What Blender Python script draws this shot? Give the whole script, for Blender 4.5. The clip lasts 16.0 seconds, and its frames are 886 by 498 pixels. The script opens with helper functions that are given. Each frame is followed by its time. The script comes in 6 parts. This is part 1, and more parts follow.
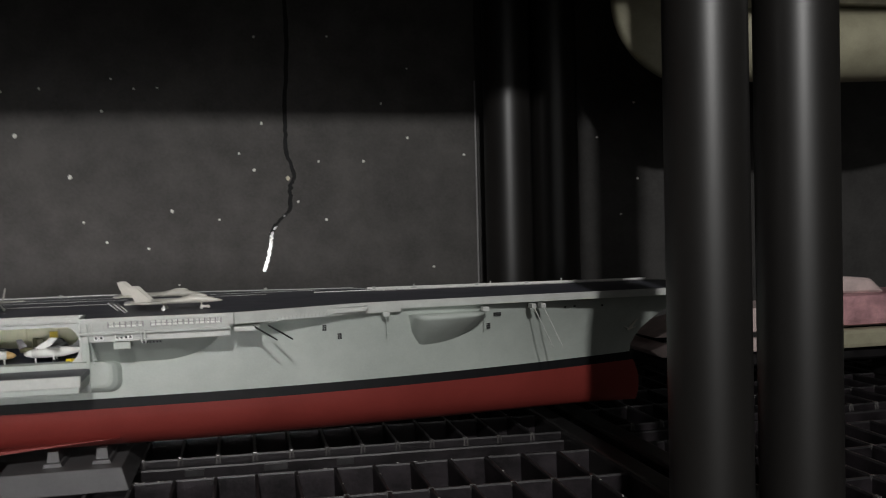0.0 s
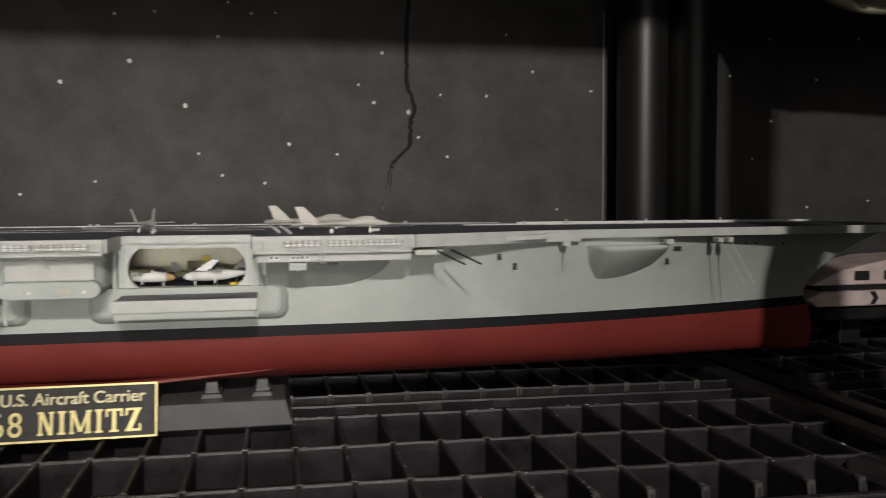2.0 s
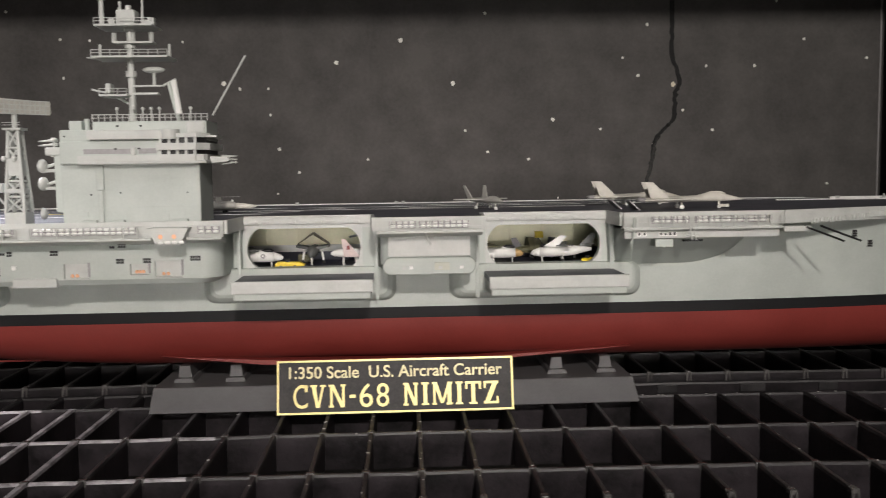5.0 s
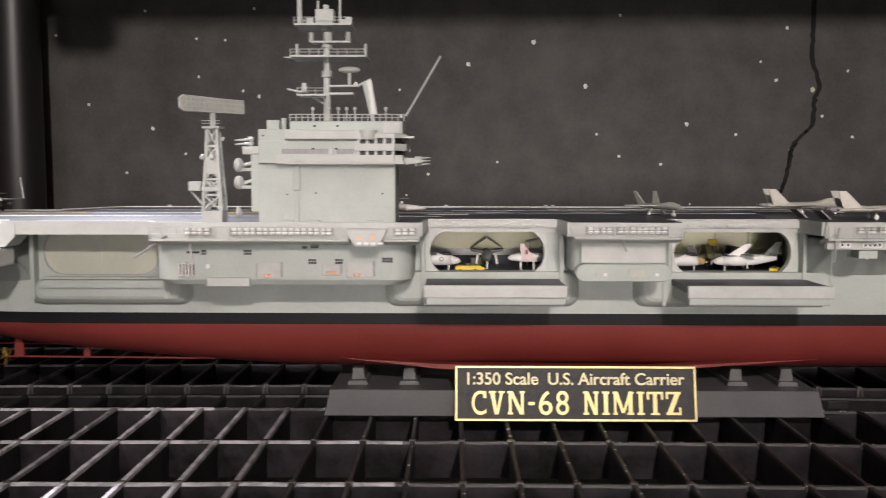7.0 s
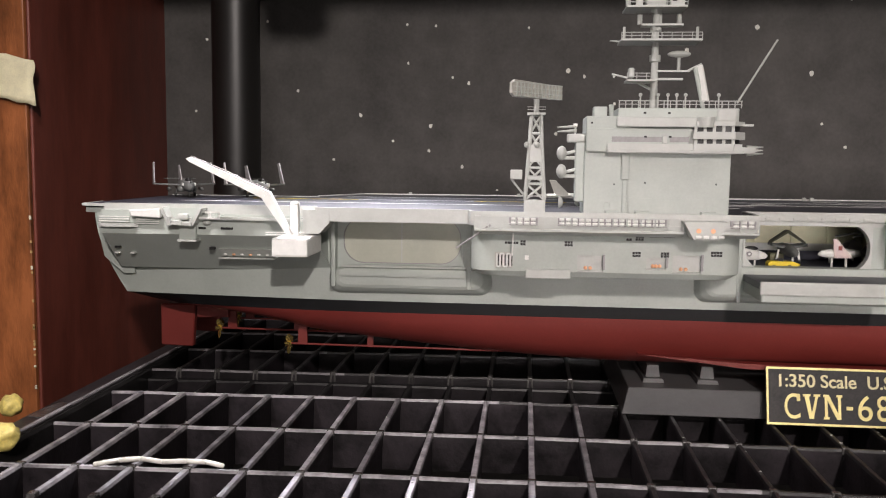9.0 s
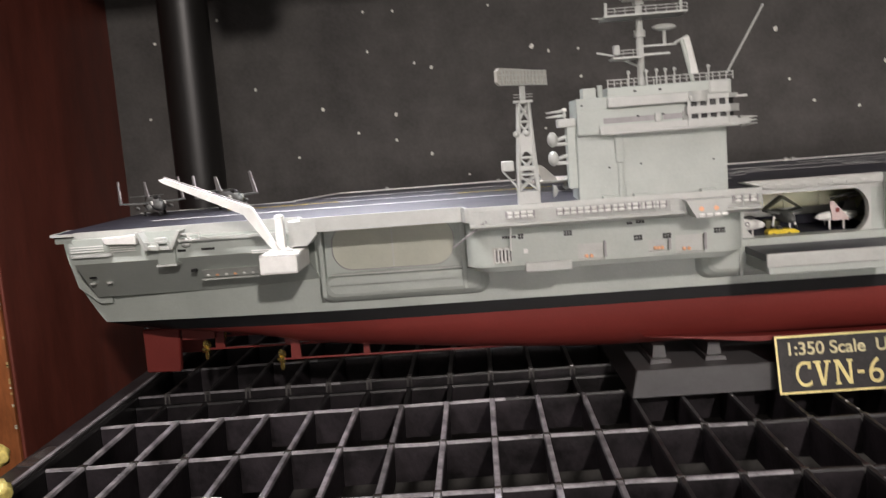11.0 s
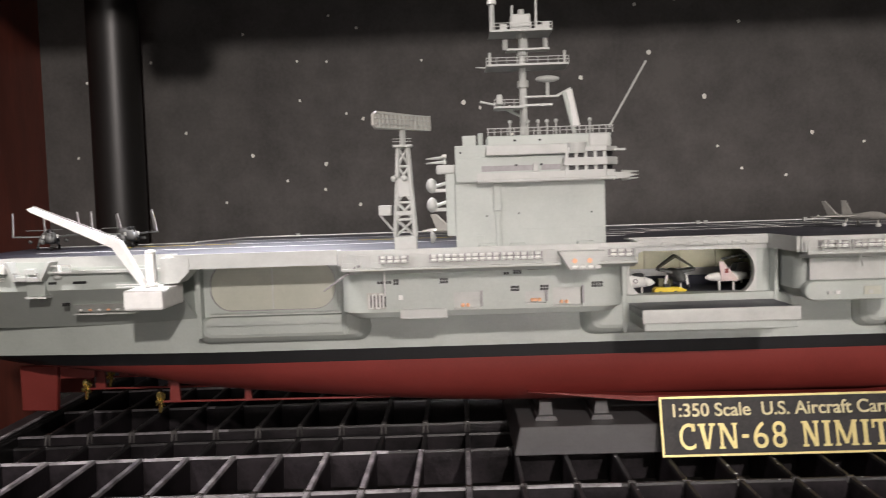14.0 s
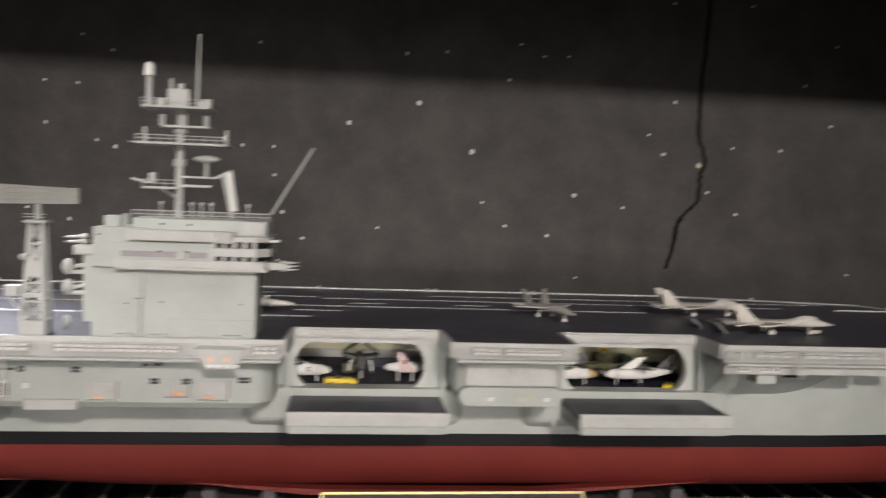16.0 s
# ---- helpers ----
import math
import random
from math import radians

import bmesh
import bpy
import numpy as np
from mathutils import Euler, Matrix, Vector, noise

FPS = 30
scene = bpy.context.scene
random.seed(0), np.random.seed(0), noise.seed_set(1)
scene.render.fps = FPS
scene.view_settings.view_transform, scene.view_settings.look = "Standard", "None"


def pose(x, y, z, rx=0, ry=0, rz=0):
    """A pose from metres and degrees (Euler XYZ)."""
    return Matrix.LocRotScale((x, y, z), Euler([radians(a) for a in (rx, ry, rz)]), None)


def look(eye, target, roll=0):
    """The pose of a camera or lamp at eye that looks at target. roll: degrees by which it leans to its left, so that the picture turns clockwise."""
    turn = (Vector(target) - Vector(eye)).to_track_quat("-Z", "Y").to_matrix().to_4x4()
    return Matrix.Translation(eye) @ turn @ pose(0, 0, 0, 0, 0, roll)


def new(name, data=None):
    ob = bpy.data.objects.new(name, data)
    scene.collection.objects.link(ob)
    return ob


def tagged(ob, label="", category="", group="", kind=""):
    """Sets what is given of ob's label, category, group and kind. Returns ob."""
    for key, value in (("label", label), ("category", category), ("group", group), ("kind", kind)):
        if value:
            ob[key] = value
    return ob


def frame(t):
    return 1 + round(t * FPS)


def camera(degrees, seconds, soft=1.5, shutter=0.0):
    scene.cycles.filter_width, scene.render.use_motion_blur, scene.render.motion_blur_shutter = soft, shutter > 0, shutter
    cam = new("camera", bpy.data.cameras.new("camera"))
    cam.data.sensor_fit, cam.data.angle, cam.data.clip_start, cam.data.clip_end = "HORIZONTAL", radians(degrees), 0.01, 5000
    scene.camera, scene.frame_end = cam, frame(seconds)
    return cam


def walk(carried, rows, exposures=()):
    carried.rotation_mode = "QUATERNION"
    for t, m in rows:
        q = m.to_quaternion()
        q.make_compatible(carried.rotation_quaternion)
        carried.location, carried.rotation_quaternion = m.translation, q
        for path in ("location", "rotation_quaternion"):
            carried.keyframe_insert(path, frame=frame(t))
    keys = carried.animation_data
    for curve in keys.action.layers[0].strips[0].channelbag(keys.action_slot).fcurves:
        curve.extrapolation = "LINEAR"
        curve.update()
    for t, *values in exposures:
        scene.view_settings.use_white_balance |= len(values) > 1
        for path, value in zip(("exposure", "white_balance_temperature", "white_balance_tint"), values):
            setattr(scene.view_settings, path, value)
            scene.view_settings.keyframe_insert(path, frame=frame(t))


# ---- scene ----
cam = camera(53.84, 16.0, soft=1.0, shutter=0.6)
PATH = [
    (0, (0.60330, -0.59868, 0.15192), (0.82879, 0.37523, 0.12658), -1.40),
    (0.5, (0.58117, -0.58139, 0.14374), (0.84637, 0.38250, 0.11961), 0.59),
    (1, (0.55730, -0.56013, 0.13514), (0.79324, 0.41060, 0.09022), 0.53),
    (1.5, (0.54761, -0.55288, 0.12908), (0.75937, 0.42282, 0.07268), -0.02),
    (2, (0.52529, -0.53842, 0.12697), (0.71636, 0.44117, 0.06456), -0.32),
    (2.5, (0.50056, -0.53841, 0.12804), (0.65586, 0.44683, 0.05596), -0.22),
    (3, (0.47783, -0.53264, 0.12275), (0.60605, 0.45512, 0.03393), -0.20),
    (3.5, (0.45880, -0.52479, 0.11929), (0.57647, 0.46257, 0.01313), -0.43),
    (4, (0.43631, -0.52099, 0.12560), (0.53056, 0.46970, 0.02727), -0.66),
    (4.2, (0.42907, -0.52154, 0.12814), (0.51185, 0.47082, 0.03667), -0.70),
    (6.3, (0.36966, -0.51059, 0.12794), (0.37002, 0.48576, 0.04259), -0.46),
    (6.5, (0.36078, -0.50828, 0.13021), (0.35802, 0.48834, 0.04807), -0.20),
    (7, (0.33645, -0.51199, 0.12934), (0.32445, 0.48424, 0.04349), 0.06),
    (7.5, (0.30916, -0.51578, 0.13223), (0.28478, 0.48083, 0.05371), 0.67),
    (8, (0.27299, -0.51309, 0.12608), (0.21352, 0.48470, 0.09650), 3.36),
    (8.5, (0.23496, -0.49739, 0.11466), (0.15370, 0.49671, 0.04272), 3.46),
    (8.7, (0.22474, -0.50315, 0.12237), (0.12788, 0.48855, 0.03786), 1.96),
    (10.8, (0.19904, -0.48424, 0.13899), (0.16317, 0.50529, -0.00085), -4.70),
    (11, (0.19740, -0.48575, 0.13900), (0.15207, 0.50497, 0.01088), -4.40),
    (11.5, (0.19493, -0.48520, 0.13868), (0.12744, 0.50703, 0.03424), -2.63),
    (12, (0.20432, -0.47905, 0.13290), (0.13217, 0.51575, 0.06103), -1.62),
    (12.5, (0.20823, -0.47879, 0.13085), (0.13860, 0.51772, 0.08485), -0.29),
    (13, (0.21490, -0.47890, 0.13179), (0.16362, 0.51820, 0.07562), -1.17),
    (13.5, (0.23336, -0.47250, 0.12701), (0.20887, 0.52514, 0.06281), -2.18),
    (14, (0.24469, -0.47761, 0.12788), (0.22334, 0.52047, 0.06975), -1.88),
    (14.5, (0.26516, -0.47401, 0.14106), (0.27960, 0.51981, 0.03103), -1.14),
    (15, (0.26804, -0.45808, 0.17276), (0.27481, 0.53868, 0.09258), 1.55),
    (15.5, (0.29809, -0.45305, 0.17076), (0.35403, 0.54167, 0.08477), 1.75),
    (16, (0.34006, -0.46067, 0.16835), (0.46399, 0.52975, 0.10747), 2.26),
]
walk(cam, [(t, look(eye, target, roll)) for t, eye, target, roll in PATH],
     exposures=[(0, -0.45, 6100, 9), (1.5, -0.29, 6400, 10), (4, -0.21, 6500, 11), (7.5, -0.17, 6560, 17), (11, -0.36, 6560, 15), (12.5, -0.24, 6560, 16), (14, -0.22, 6560, 16), (15, -0.32, 6560, 15), (16, -0.24, 6560, 15)])

# ---- light ----
world = bpy.data.worlds.new("room_air")
scene.world = world
world.use_nodes = True
world.node_tree.nodes["Background"].inputs[0].default_value = (0.55, 0.6, 0.5, 1)
world.node_tree.nodes["Background"].inputs[1].default_value = 0.02


def area_lamp(name, eye, target, sx, sy, watts, colour):
    data = bpy.data.lights.new(name, "AREA")
    data.shape, data.size, data.size_y, data.energy, data.color = "RECTANGLE", sx, sy, watts, colour
    ob = new(name, data)
    ob.matrix_world = look(eye, target)
    return ob


area_lamp("display_light", (0.53, -1.50, 0.68), (0.40, 0.0, 0.10), 0.044, 0.040, 16.0, (1.0, 0.94, 0.87))
# broad soft fill, added for the room's general light; no window known here
area_lamp("room_fill", (0.50, -3.20, 0.75), (0.45, 0.0, 0.15), 2.0, 1.7, 11.0, (1.0, 0.945, 0.87))
# fixed low front fill, added in place of a light carried with the camera
LOW = area_lamp("front_fill", (0.40, -1.10, 0.095), (0.40, 0.0, 0.088), 0.50, 0.08, 0.125, (1.0, 0.945, 0.90))
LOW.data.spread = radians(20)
# two fills added to brighten the stern; no such lamps are known there
SPOT = area_lamp("stern_fill", (0.0, -0.26, 0.40), (0.07, -0.05, 0.10), 0.05, 0.03, 0.54, (1.0, 0.955, 0.93))
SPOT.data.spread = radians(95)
BACK = area_lamp("stern_fill", (0.11, 0.11, 0.388), (0.14, -0.055, 0.1055), 0.08, 0.03, 0.65, (0.94, 0.96, 1.0))
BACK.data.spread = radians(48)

# ---- materials ----


def material(name, colour, rough=0.5, metal=0.0, vary=0.12, scale=60.0, bump=0.05, fine=900.0, spec=0.5, streak=None, coat=0.0, random_value=0.0):
    m = bpy.data.materials.new(name)
    m.use_nodes = True
    n, l = m.node_tree.nodes, m.node_tree.links
    b = n["Principled BSDF"]
    b.inputs["Roughness"].default_value, b.inputs["Metallic"].default_value = rough, metal
    b.inputs["Specular IOR Level"].default_value = spec
    b.inputs["Coat Weight"].default_value = coat
    tc = n.new("ShaderNodeTexCoord")
    mp = n.new("ShaderNodeMapping")
    l.new(tc.outputs["Object"], mp.inputs[0])
    if streak:
        mp.inputs["Scale"].default_value = streak
    big, small = n.new("ShaderNodeTexNoise"), n.new("ShaderNodeTexNoise")
    for t, s in ((big, scale), (small, fine)):
        t.inputs["Scale"].default_value, t.inputs["Detail"].default_value, t.inputs["Roughness"].default_value = s, 6, 0.6
        l.new(mp.outputs[0], t.inputs["Vector"])
    add = n.new("ShaderNodeMath")
    add.operation = "MULTIPLY_ADD"
    l.new(small.outputs[0], add.inputs[0])
    add.inputs[1].default_value = 0.35
    l.new(big.outputs[0], add.inputs[2])
    ramp = n.new("ShaderNodeValToRGB")
    l.new(add.outputs[0], ramp.inputs[0])
    lo, hi = [max(0.0, c * (1 - 2 * vary)) for c in colour], [min(1.0, c * (1 + vary)) for c in colour]
    ramp.color_ramp.elements[0].position, ramp.color_ramp.elements[0].color = 0.42, (*lo, 1)
    ramp.color_ramp.elements[1].position, ramp.color_ramp.elements[1].color = 0.85, (*hi, 1)
    out = ramp.outputs[0]
    if random_value:
        info, hsv, mul = n.new("ShaderNodeObjectInfo"), n.new("ShaderNodeHueSaturation"), n.new("ShaderNodeMapRange")
        l.new(info.outputs["Random"], mul.inputs[0])
        mul.inputs["To Min"].default_value, mul.inputs["To Max"].default_value = 1 - random_value, 1 + random_value
        l.new(mul.outputs[0], hsv.inputs["Value"])
        l.new(out, hsv.inputs["Color"])
        out = hsv.outputs[0]
    l.new(out, b.inputs["Base Color"])
    rr = n.new("ShaderNodeMapRange")
    l.new(big.outputs[0], rr.inputs[0])
    rr.inputs["To Min"].default_value, rr.inputs["To Max"].default_value = max(0.05, rough - min(0.12, rough * 0.4)), min(1, rough + min(0.12, rough * 0.4))
    l.new(rr.outputs[0], b.inputs["Roughness"])
    if bump:
        bp = n.new("ShaderNodeBump")
        bp.inputs["Strength"].default_value, bp.inputs["Distance"].default_value = bump, 0.002
        l.new(add.outputs[0], bp.inputs["Height"])
        l.new(bp.outputs[0], b.inputs["Normal"])
    return m


HULL = material("hull_grey_paint", (0.425, 0.462, 0.428), 0.5, vary=0.07, scale=32, bump=0.03)
TRIM = material("deck_edge_grey_paint", (0.475, 0.49, 0.465), 0.42, vary=0.06, scale=110, bump=0.08)
RED = material("antifouling_red_paint", (0.205, 0.032, 0.026), 0.42, vary=0.10, scale=20, bump=0.04)
BOOT = material("boot_topping_black_paint", (0.008, 0.008, 0.009), 0.55, vary=0.2, scale=80, spec=0.25)
DECK = material("flight_deck_dark_paint", (0.017, 0.017, 0.028), 0.44, vary=0.15, scale=45, bump=0.05)
CREAM = material("hangar_cream_paint", (0.88, 0.86, 0.64), 0.6, vary=0.06, scale=60)
DOORGREY = material("bay_door_grey_paint", (0.46, 0.47, 0.39), 0.55, vary=0.06, scale=60)
BAYFLOOR = material("hangar_floor_blue_grey", (0.02, 0.022, 0.045), 0.5)
DECK.node_tree.nodes["Principled BSDF"].inputs["Sheen Weight"].default_value = 0.06
DECK.node_tree.nodes["Principled BSDF"].inputs["Sheen Roughness"].default_value = 0.35
DECK.node_tree.nodes["Principled BSDF"].inputs["Sheen Tint"].default_value = (0.85, 0.87, 1.0, 1)
WHITE = material("white_paint", (0.78, 0.78, 0.75), 0.5, vary=0.05, scale=200)
DARK = material("porthole_black_paint", (0.012, 0.012, 0.012), 0.5)
JETGREY = material("jet_pale_grey_paint", (0.60, 0.58, 0.52), 0.5, vary=0.06, scale=200)
JETMID = material("jet_light_grey_paint", (0.45, 0.44, 0.40), 0.5, vary=0.1, scale=200)
JETDARK = material("jet_mid_grey_paint", (0.30, 0.29, 0.29), 0.5, vary=0.1, scale=200)
PROPDARK = material("turboprop_dark_grey_paint", (0.12, 0.125, 0.12), 0.5, vary=0.15, scale=200)
OLIVE = material("olive_paint", (0.12, 0.115, 0.06), 0.55, vary=0.2, scale=300)
YELLOW = material("tractor_yellow_paint", (0.75, 0.56, 0.03), 0.5, vary=0.1, scale=300)
ORANGE = material("orange_paint", (0.78, 0.42, 0.24), 0.5)
BRASS = material("brass_paint", (0.75, 0.58, 0.20), 0.26, metal=0.9, vary=0.1, scale=300)
GOLD = material("gold_lettering", (0.66, 0.56, 0.24), 0.38, metal=0.35, vary=0.08, scale=200)
GOLDPALE = material("pale_gold_lettering", (0.57, 0.51, 0.30), 0.45, metal=0.3, vary=0.1, scale=200)
PLAQUE = material("plaque_black_enamel", (0.026, 0.023, 0.023), 0.5, vary=0.45, scale=60, spec=0.3)
STANDGREY = material("stand_dark_plastic", (0.11, 0.108, 0.11), 0.42, vary=0.1, scale=50)
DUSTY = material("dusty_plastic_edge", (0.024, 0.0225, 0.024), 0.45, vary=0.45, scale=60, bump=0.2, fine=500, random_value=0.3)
PALETOP = material("pale_plastic_top", (0.29, 0.275, 0.295), 0.40, vary=0.45, scale=70, bump=0.2, fine=500, random_value=0.35)
FLECK = material("white_dust_fleck", (0.55, 0.54, 0.52), 0.7)
# pale base puts the glint of rib tips and crossings into the colour
GLINT = material("worn_glint_plastic", (0.075, 0.072, 0.07), 0.22, vary=0.4, scale=120, bump=0.1, fine=600, random_value=0.3)
PLASTIC = material("shelf_black_plastic", (0.009, 0.008, 0.0088), 0.45, vary=0.45, scale=70, bump=0.25, fine=700, random_value=0.25)
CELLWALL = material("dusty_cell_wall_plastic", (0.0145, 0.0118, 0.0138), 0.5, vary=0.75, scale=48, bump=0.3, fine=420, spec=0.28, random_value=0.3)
RIM = material("shelf_rim_black_plastic", (0.016, 0.015, 0.015), 0.42, vary=0.5, scale=40, bump=0.15, fine=500)
POST = material("post_black_plastic", (0.0130, 0.0120, 0.0112), 0.42, vary=0.15, scale=9, bump=0.012, fine=500, spec=0.6)
POST.node_tree.links.remove(POST.node_tree.nodes["Principled BSDF"].inputs["Roughness"].links[0])
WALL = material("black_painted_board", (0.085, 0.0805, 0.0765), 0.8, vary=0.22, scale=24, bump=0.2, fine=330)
# same board paint with the shade put into its colour
WALLSHADE = material("shaded_black_board", (0.050, 0.048, 0.046), 0.8, vary=0.22, scale=24, bump=0.2, fine=330)
STARP = material("star_white_paint", (0.80, 0.80, 0.74), 0.6)
CRACKP = material("crack_black", (0.004, 0.004, 0.004), 0.8)
TEAR = material("glossy_torn_edge", (0.015, 0.0145, 0.013), 0.11, vary=0.3, scale=300, bump=0.0, spec=0.5)
TORN = material("torn_paper_cream", (0.75, 0.70, 0.55), 0.7)
WOOD = material("stained_red_brown_wood", (0.180, 0.046, 0.031), 0.42, vary=0.22, scale=26, bump=0.05, fine=300, streak=(1.0, 1.0, 0.22), coat=0.12)
# front edging: worn wood, with its direct light put into the lighter colour
WOODEDGE = material("worn_lit_orange_brown_wood", (0.30, 0.098, 0.032), 0.42, vary=0.35, scale=60, bump=0.4, fine=400, streak=(1.0, 1.0, 0.3), coat=0.1)
TAN = material("tan_paint", (0.50, 0.33, 0.14), 0.5, vary=0.1, scale=300)
TAPEYELLOW = material("yellowed_tape", (0.74, 0.60, 0.18), 0.4, vary=0.25, scale=120, bump=0.2)
TAPE = material("masking_tape_cream", (0.80, 0.74, 0.50), 0.65, vary=0.1, scale=80, bump=0.2)
STRING = material("white_cord", (0.75, 0.73, 0.68), 0.7)
ROOM = material("room_wall_paint", (0.30, 0.29, 0.27), 0.8, vary=0.06, scale=2, bump=0.02)
SAUCER = material("spaceship_olive_beige_plastic", (0.36, 0.34, 0.24), 0.5, vary=0.12, scale=40)
PINK = material("spaceship_pink_plastic", (0.55, 0.30, 0.32), 0.5, vary=0.25, scale=60)
PALEPINK = material("spaceship_pale_pink_plastic", (0.62, 0.50, 0.48), 0.5, vary=0.15, scale=60)
GREENGLASS = material("green_lens", (0.02, 0.45, 0.25), 0.2)

# ---- mesh helpers ----
BASE = {}


def thing(name, at, label, category, group="", kind=""):
    ob = new(name)
    ob.location = at
    ob.empty_display_size = 0.01
    BASE[ob] = Vector(at)
    return tagged(ob, label, category, group, kind)


def part(name, bm, mat, parent, label="", smooth=False):
    """Links a bmesh in world coordinates as one mesh under its thing or part."""
    base = BASE[parent]
    bmesh.ops.translate(bm, verts=bm.verts, vec=-base)
    me = bpy.data.meshes.new(name)
    bm.to_mesh(me)
    bm.free()
    me.materials.append(mat)
    if smooth:
        me.shade_smooth()
    ob = new(name, me)
    ob.parent = parent
    BASE[ob] = base
    return tagged(ob, label)


def shared_part(name, me, parent, at):
    ob = new(name, me)
    ob.parent = parent
    ob.location = Vector(at) - BASE[parent]
    BASE[ob] = Vector(at)
    return ob


def single(name, bm, mat, at, label, category="", group="", kind="", smooth=False):
    """One mesh that is a thing of its own."""
    bmesh.ops.translate(bm, verts=bm.verts, vec=-Vector(at))
    me = bpy.data.meshes.new(name)
    bm.to_mesh(me)
    bm.free()
    me.materials.append(mat)
    if smooth:
        me.shade_smooth()
    ob = new(name, me)
    ob.location = at
    BASE[ob] = Vector(at)
    return tagged(ob, label, category, group, kind)


def box(x0, x1, y0, y1, z0, z1, bevel=0.0, bm=None):
    own = bmesh.new()
    r = bmesh.ops.create_cube(own, size=1.0)
    bmesh.ops.scale(own, verts=own.verts, vec=(abs(x1 - x0), abs(y1 - y0), abs(z1 - z0)))
    bmesh.ops.translate(own, verts=own.verts, vec=((x0 + x1) / 2, (y0 + y1) / 2, (z0 + z1) / 2))
    if bevel:
        bmesh.ops.bevel(own, geom=own.edges[:], offset=bevel, segments=2, affect="EDGES", profile=0.6)
    return own if bm is None else join(bm, own)


def join(bm, other):
    me = bpy.data.meshes.new("join")
    other.to_mesh(me)
    other.free()
    bm.from_mesh(me)
    bpy.data.meshes.remove(me)
    return bm


def prism(points, axis, a, b, bm=None, bevel=0.0):
    """A polygon of (u, v) in the plane across the axis, drawn out from a to b."""
    own = bmesh.new()

    def at(u, v, w):
        return {"x": (w, u, v), "y": (u, w, v), "z": (u, v, w)}[axis]

    lo, hi = [own.verts.new(at(u, v, a)) for u, v in points], [own.verts.new(at(u, v, b)) for u, v in points]
    own.faces.new(lo)
    own.faces.new(hi)
    for i in range(len(points)):
        j = (i + 1) % len(points)
        own.faces.new((lo[i], lo[j], hi[j], hi[i]))
    bmesh.ops.recalc_face_normals(own, faces=own.faces)
    if bevel:
        bmesh.ops.bevel(own, geom=own.edges[:], offset=bevel, segments=1, affect="EDGES")
    return own if bm is None else join(bm, own)


def rod(p, q, r, r2=None, n=10, bm=None):
    own = bmesh.new()
    p, q = Vector(p), Vector(q)
    d = q - p
    m = Matrix.Translation((p + q) / 2) @ d.to_track_quat("Z", "Y").to_matrix().to_4x4()
    bmesh.ops.create_cone(own, cap_ends=True, segments=n, radius1=r, radius2=r if r2 is None else r2, depth=d.length, matrix=m)
    return own if bm is None else join(bm, own)


def ball(c, rx, ry=None, rz=None, n=12, bm=None):
    own = bmesh.new()
    bmesh.ops.create_uvsphere(own, u_segments=n, v_segments=max(6, n * 2 // 3), radius=1.0)
    bmesh.ops.scale(own, verts=own.verts, vec=(rx, ry or rx, rz or rx))
    bmesh.ops.translate(own, verts=own.verts, vec=c)
    return own if bm is None else join(bm, own)


def spin(profile, centre, axis="z", n=40):
    """A turned body: (radius, height) pairs round an axis through the centre."""
    own = bmesh.new()
    rings = []
    for r, h in profile:
        ring = []
        for i in range(n):
            a = 2 * math.pi * i / n
            u, v = r * math.cos(a), r * math.sin(a)
            ring.append(own.verts.new(Vector(centre) + Vector({"x": (h, u, v), "y": (u, h, v), "z": (u, v, h)}[axis])))
        rings.append(ring)
    for a, b in zip(rings, rings[1:]):
        for i in range(n):
            own.faces.new((a[i], a[(i + 1) % n], b[(i + 1) % n], b[i]))
    own.faces.new(rings[0])
    own.faces.new(rings[-1])
    bmesh.ops.recalc_face_normals(own, faces=own.faces)
    return own


def turn(bm, m):
    bmesh.ops.transform(bm, verts=bm.verts, matrix=m)
    return bm


def stadium(x0, x1, z0, z1, r, n=6):
    pts = []
    for cx, cz, a0 in ((x1 - r, z1 - r, 0), (x0 + r, z1 - r, 90), (x0 + r, z0 + r, 180), (x1 - r, z0 + r, 270)):
        for i in range(n + 1):
            a = radians(a0 + 90 * i / n)
            pts.append((cx + r * math.cos(a), cz + r * math.sin(a)))
    return pts


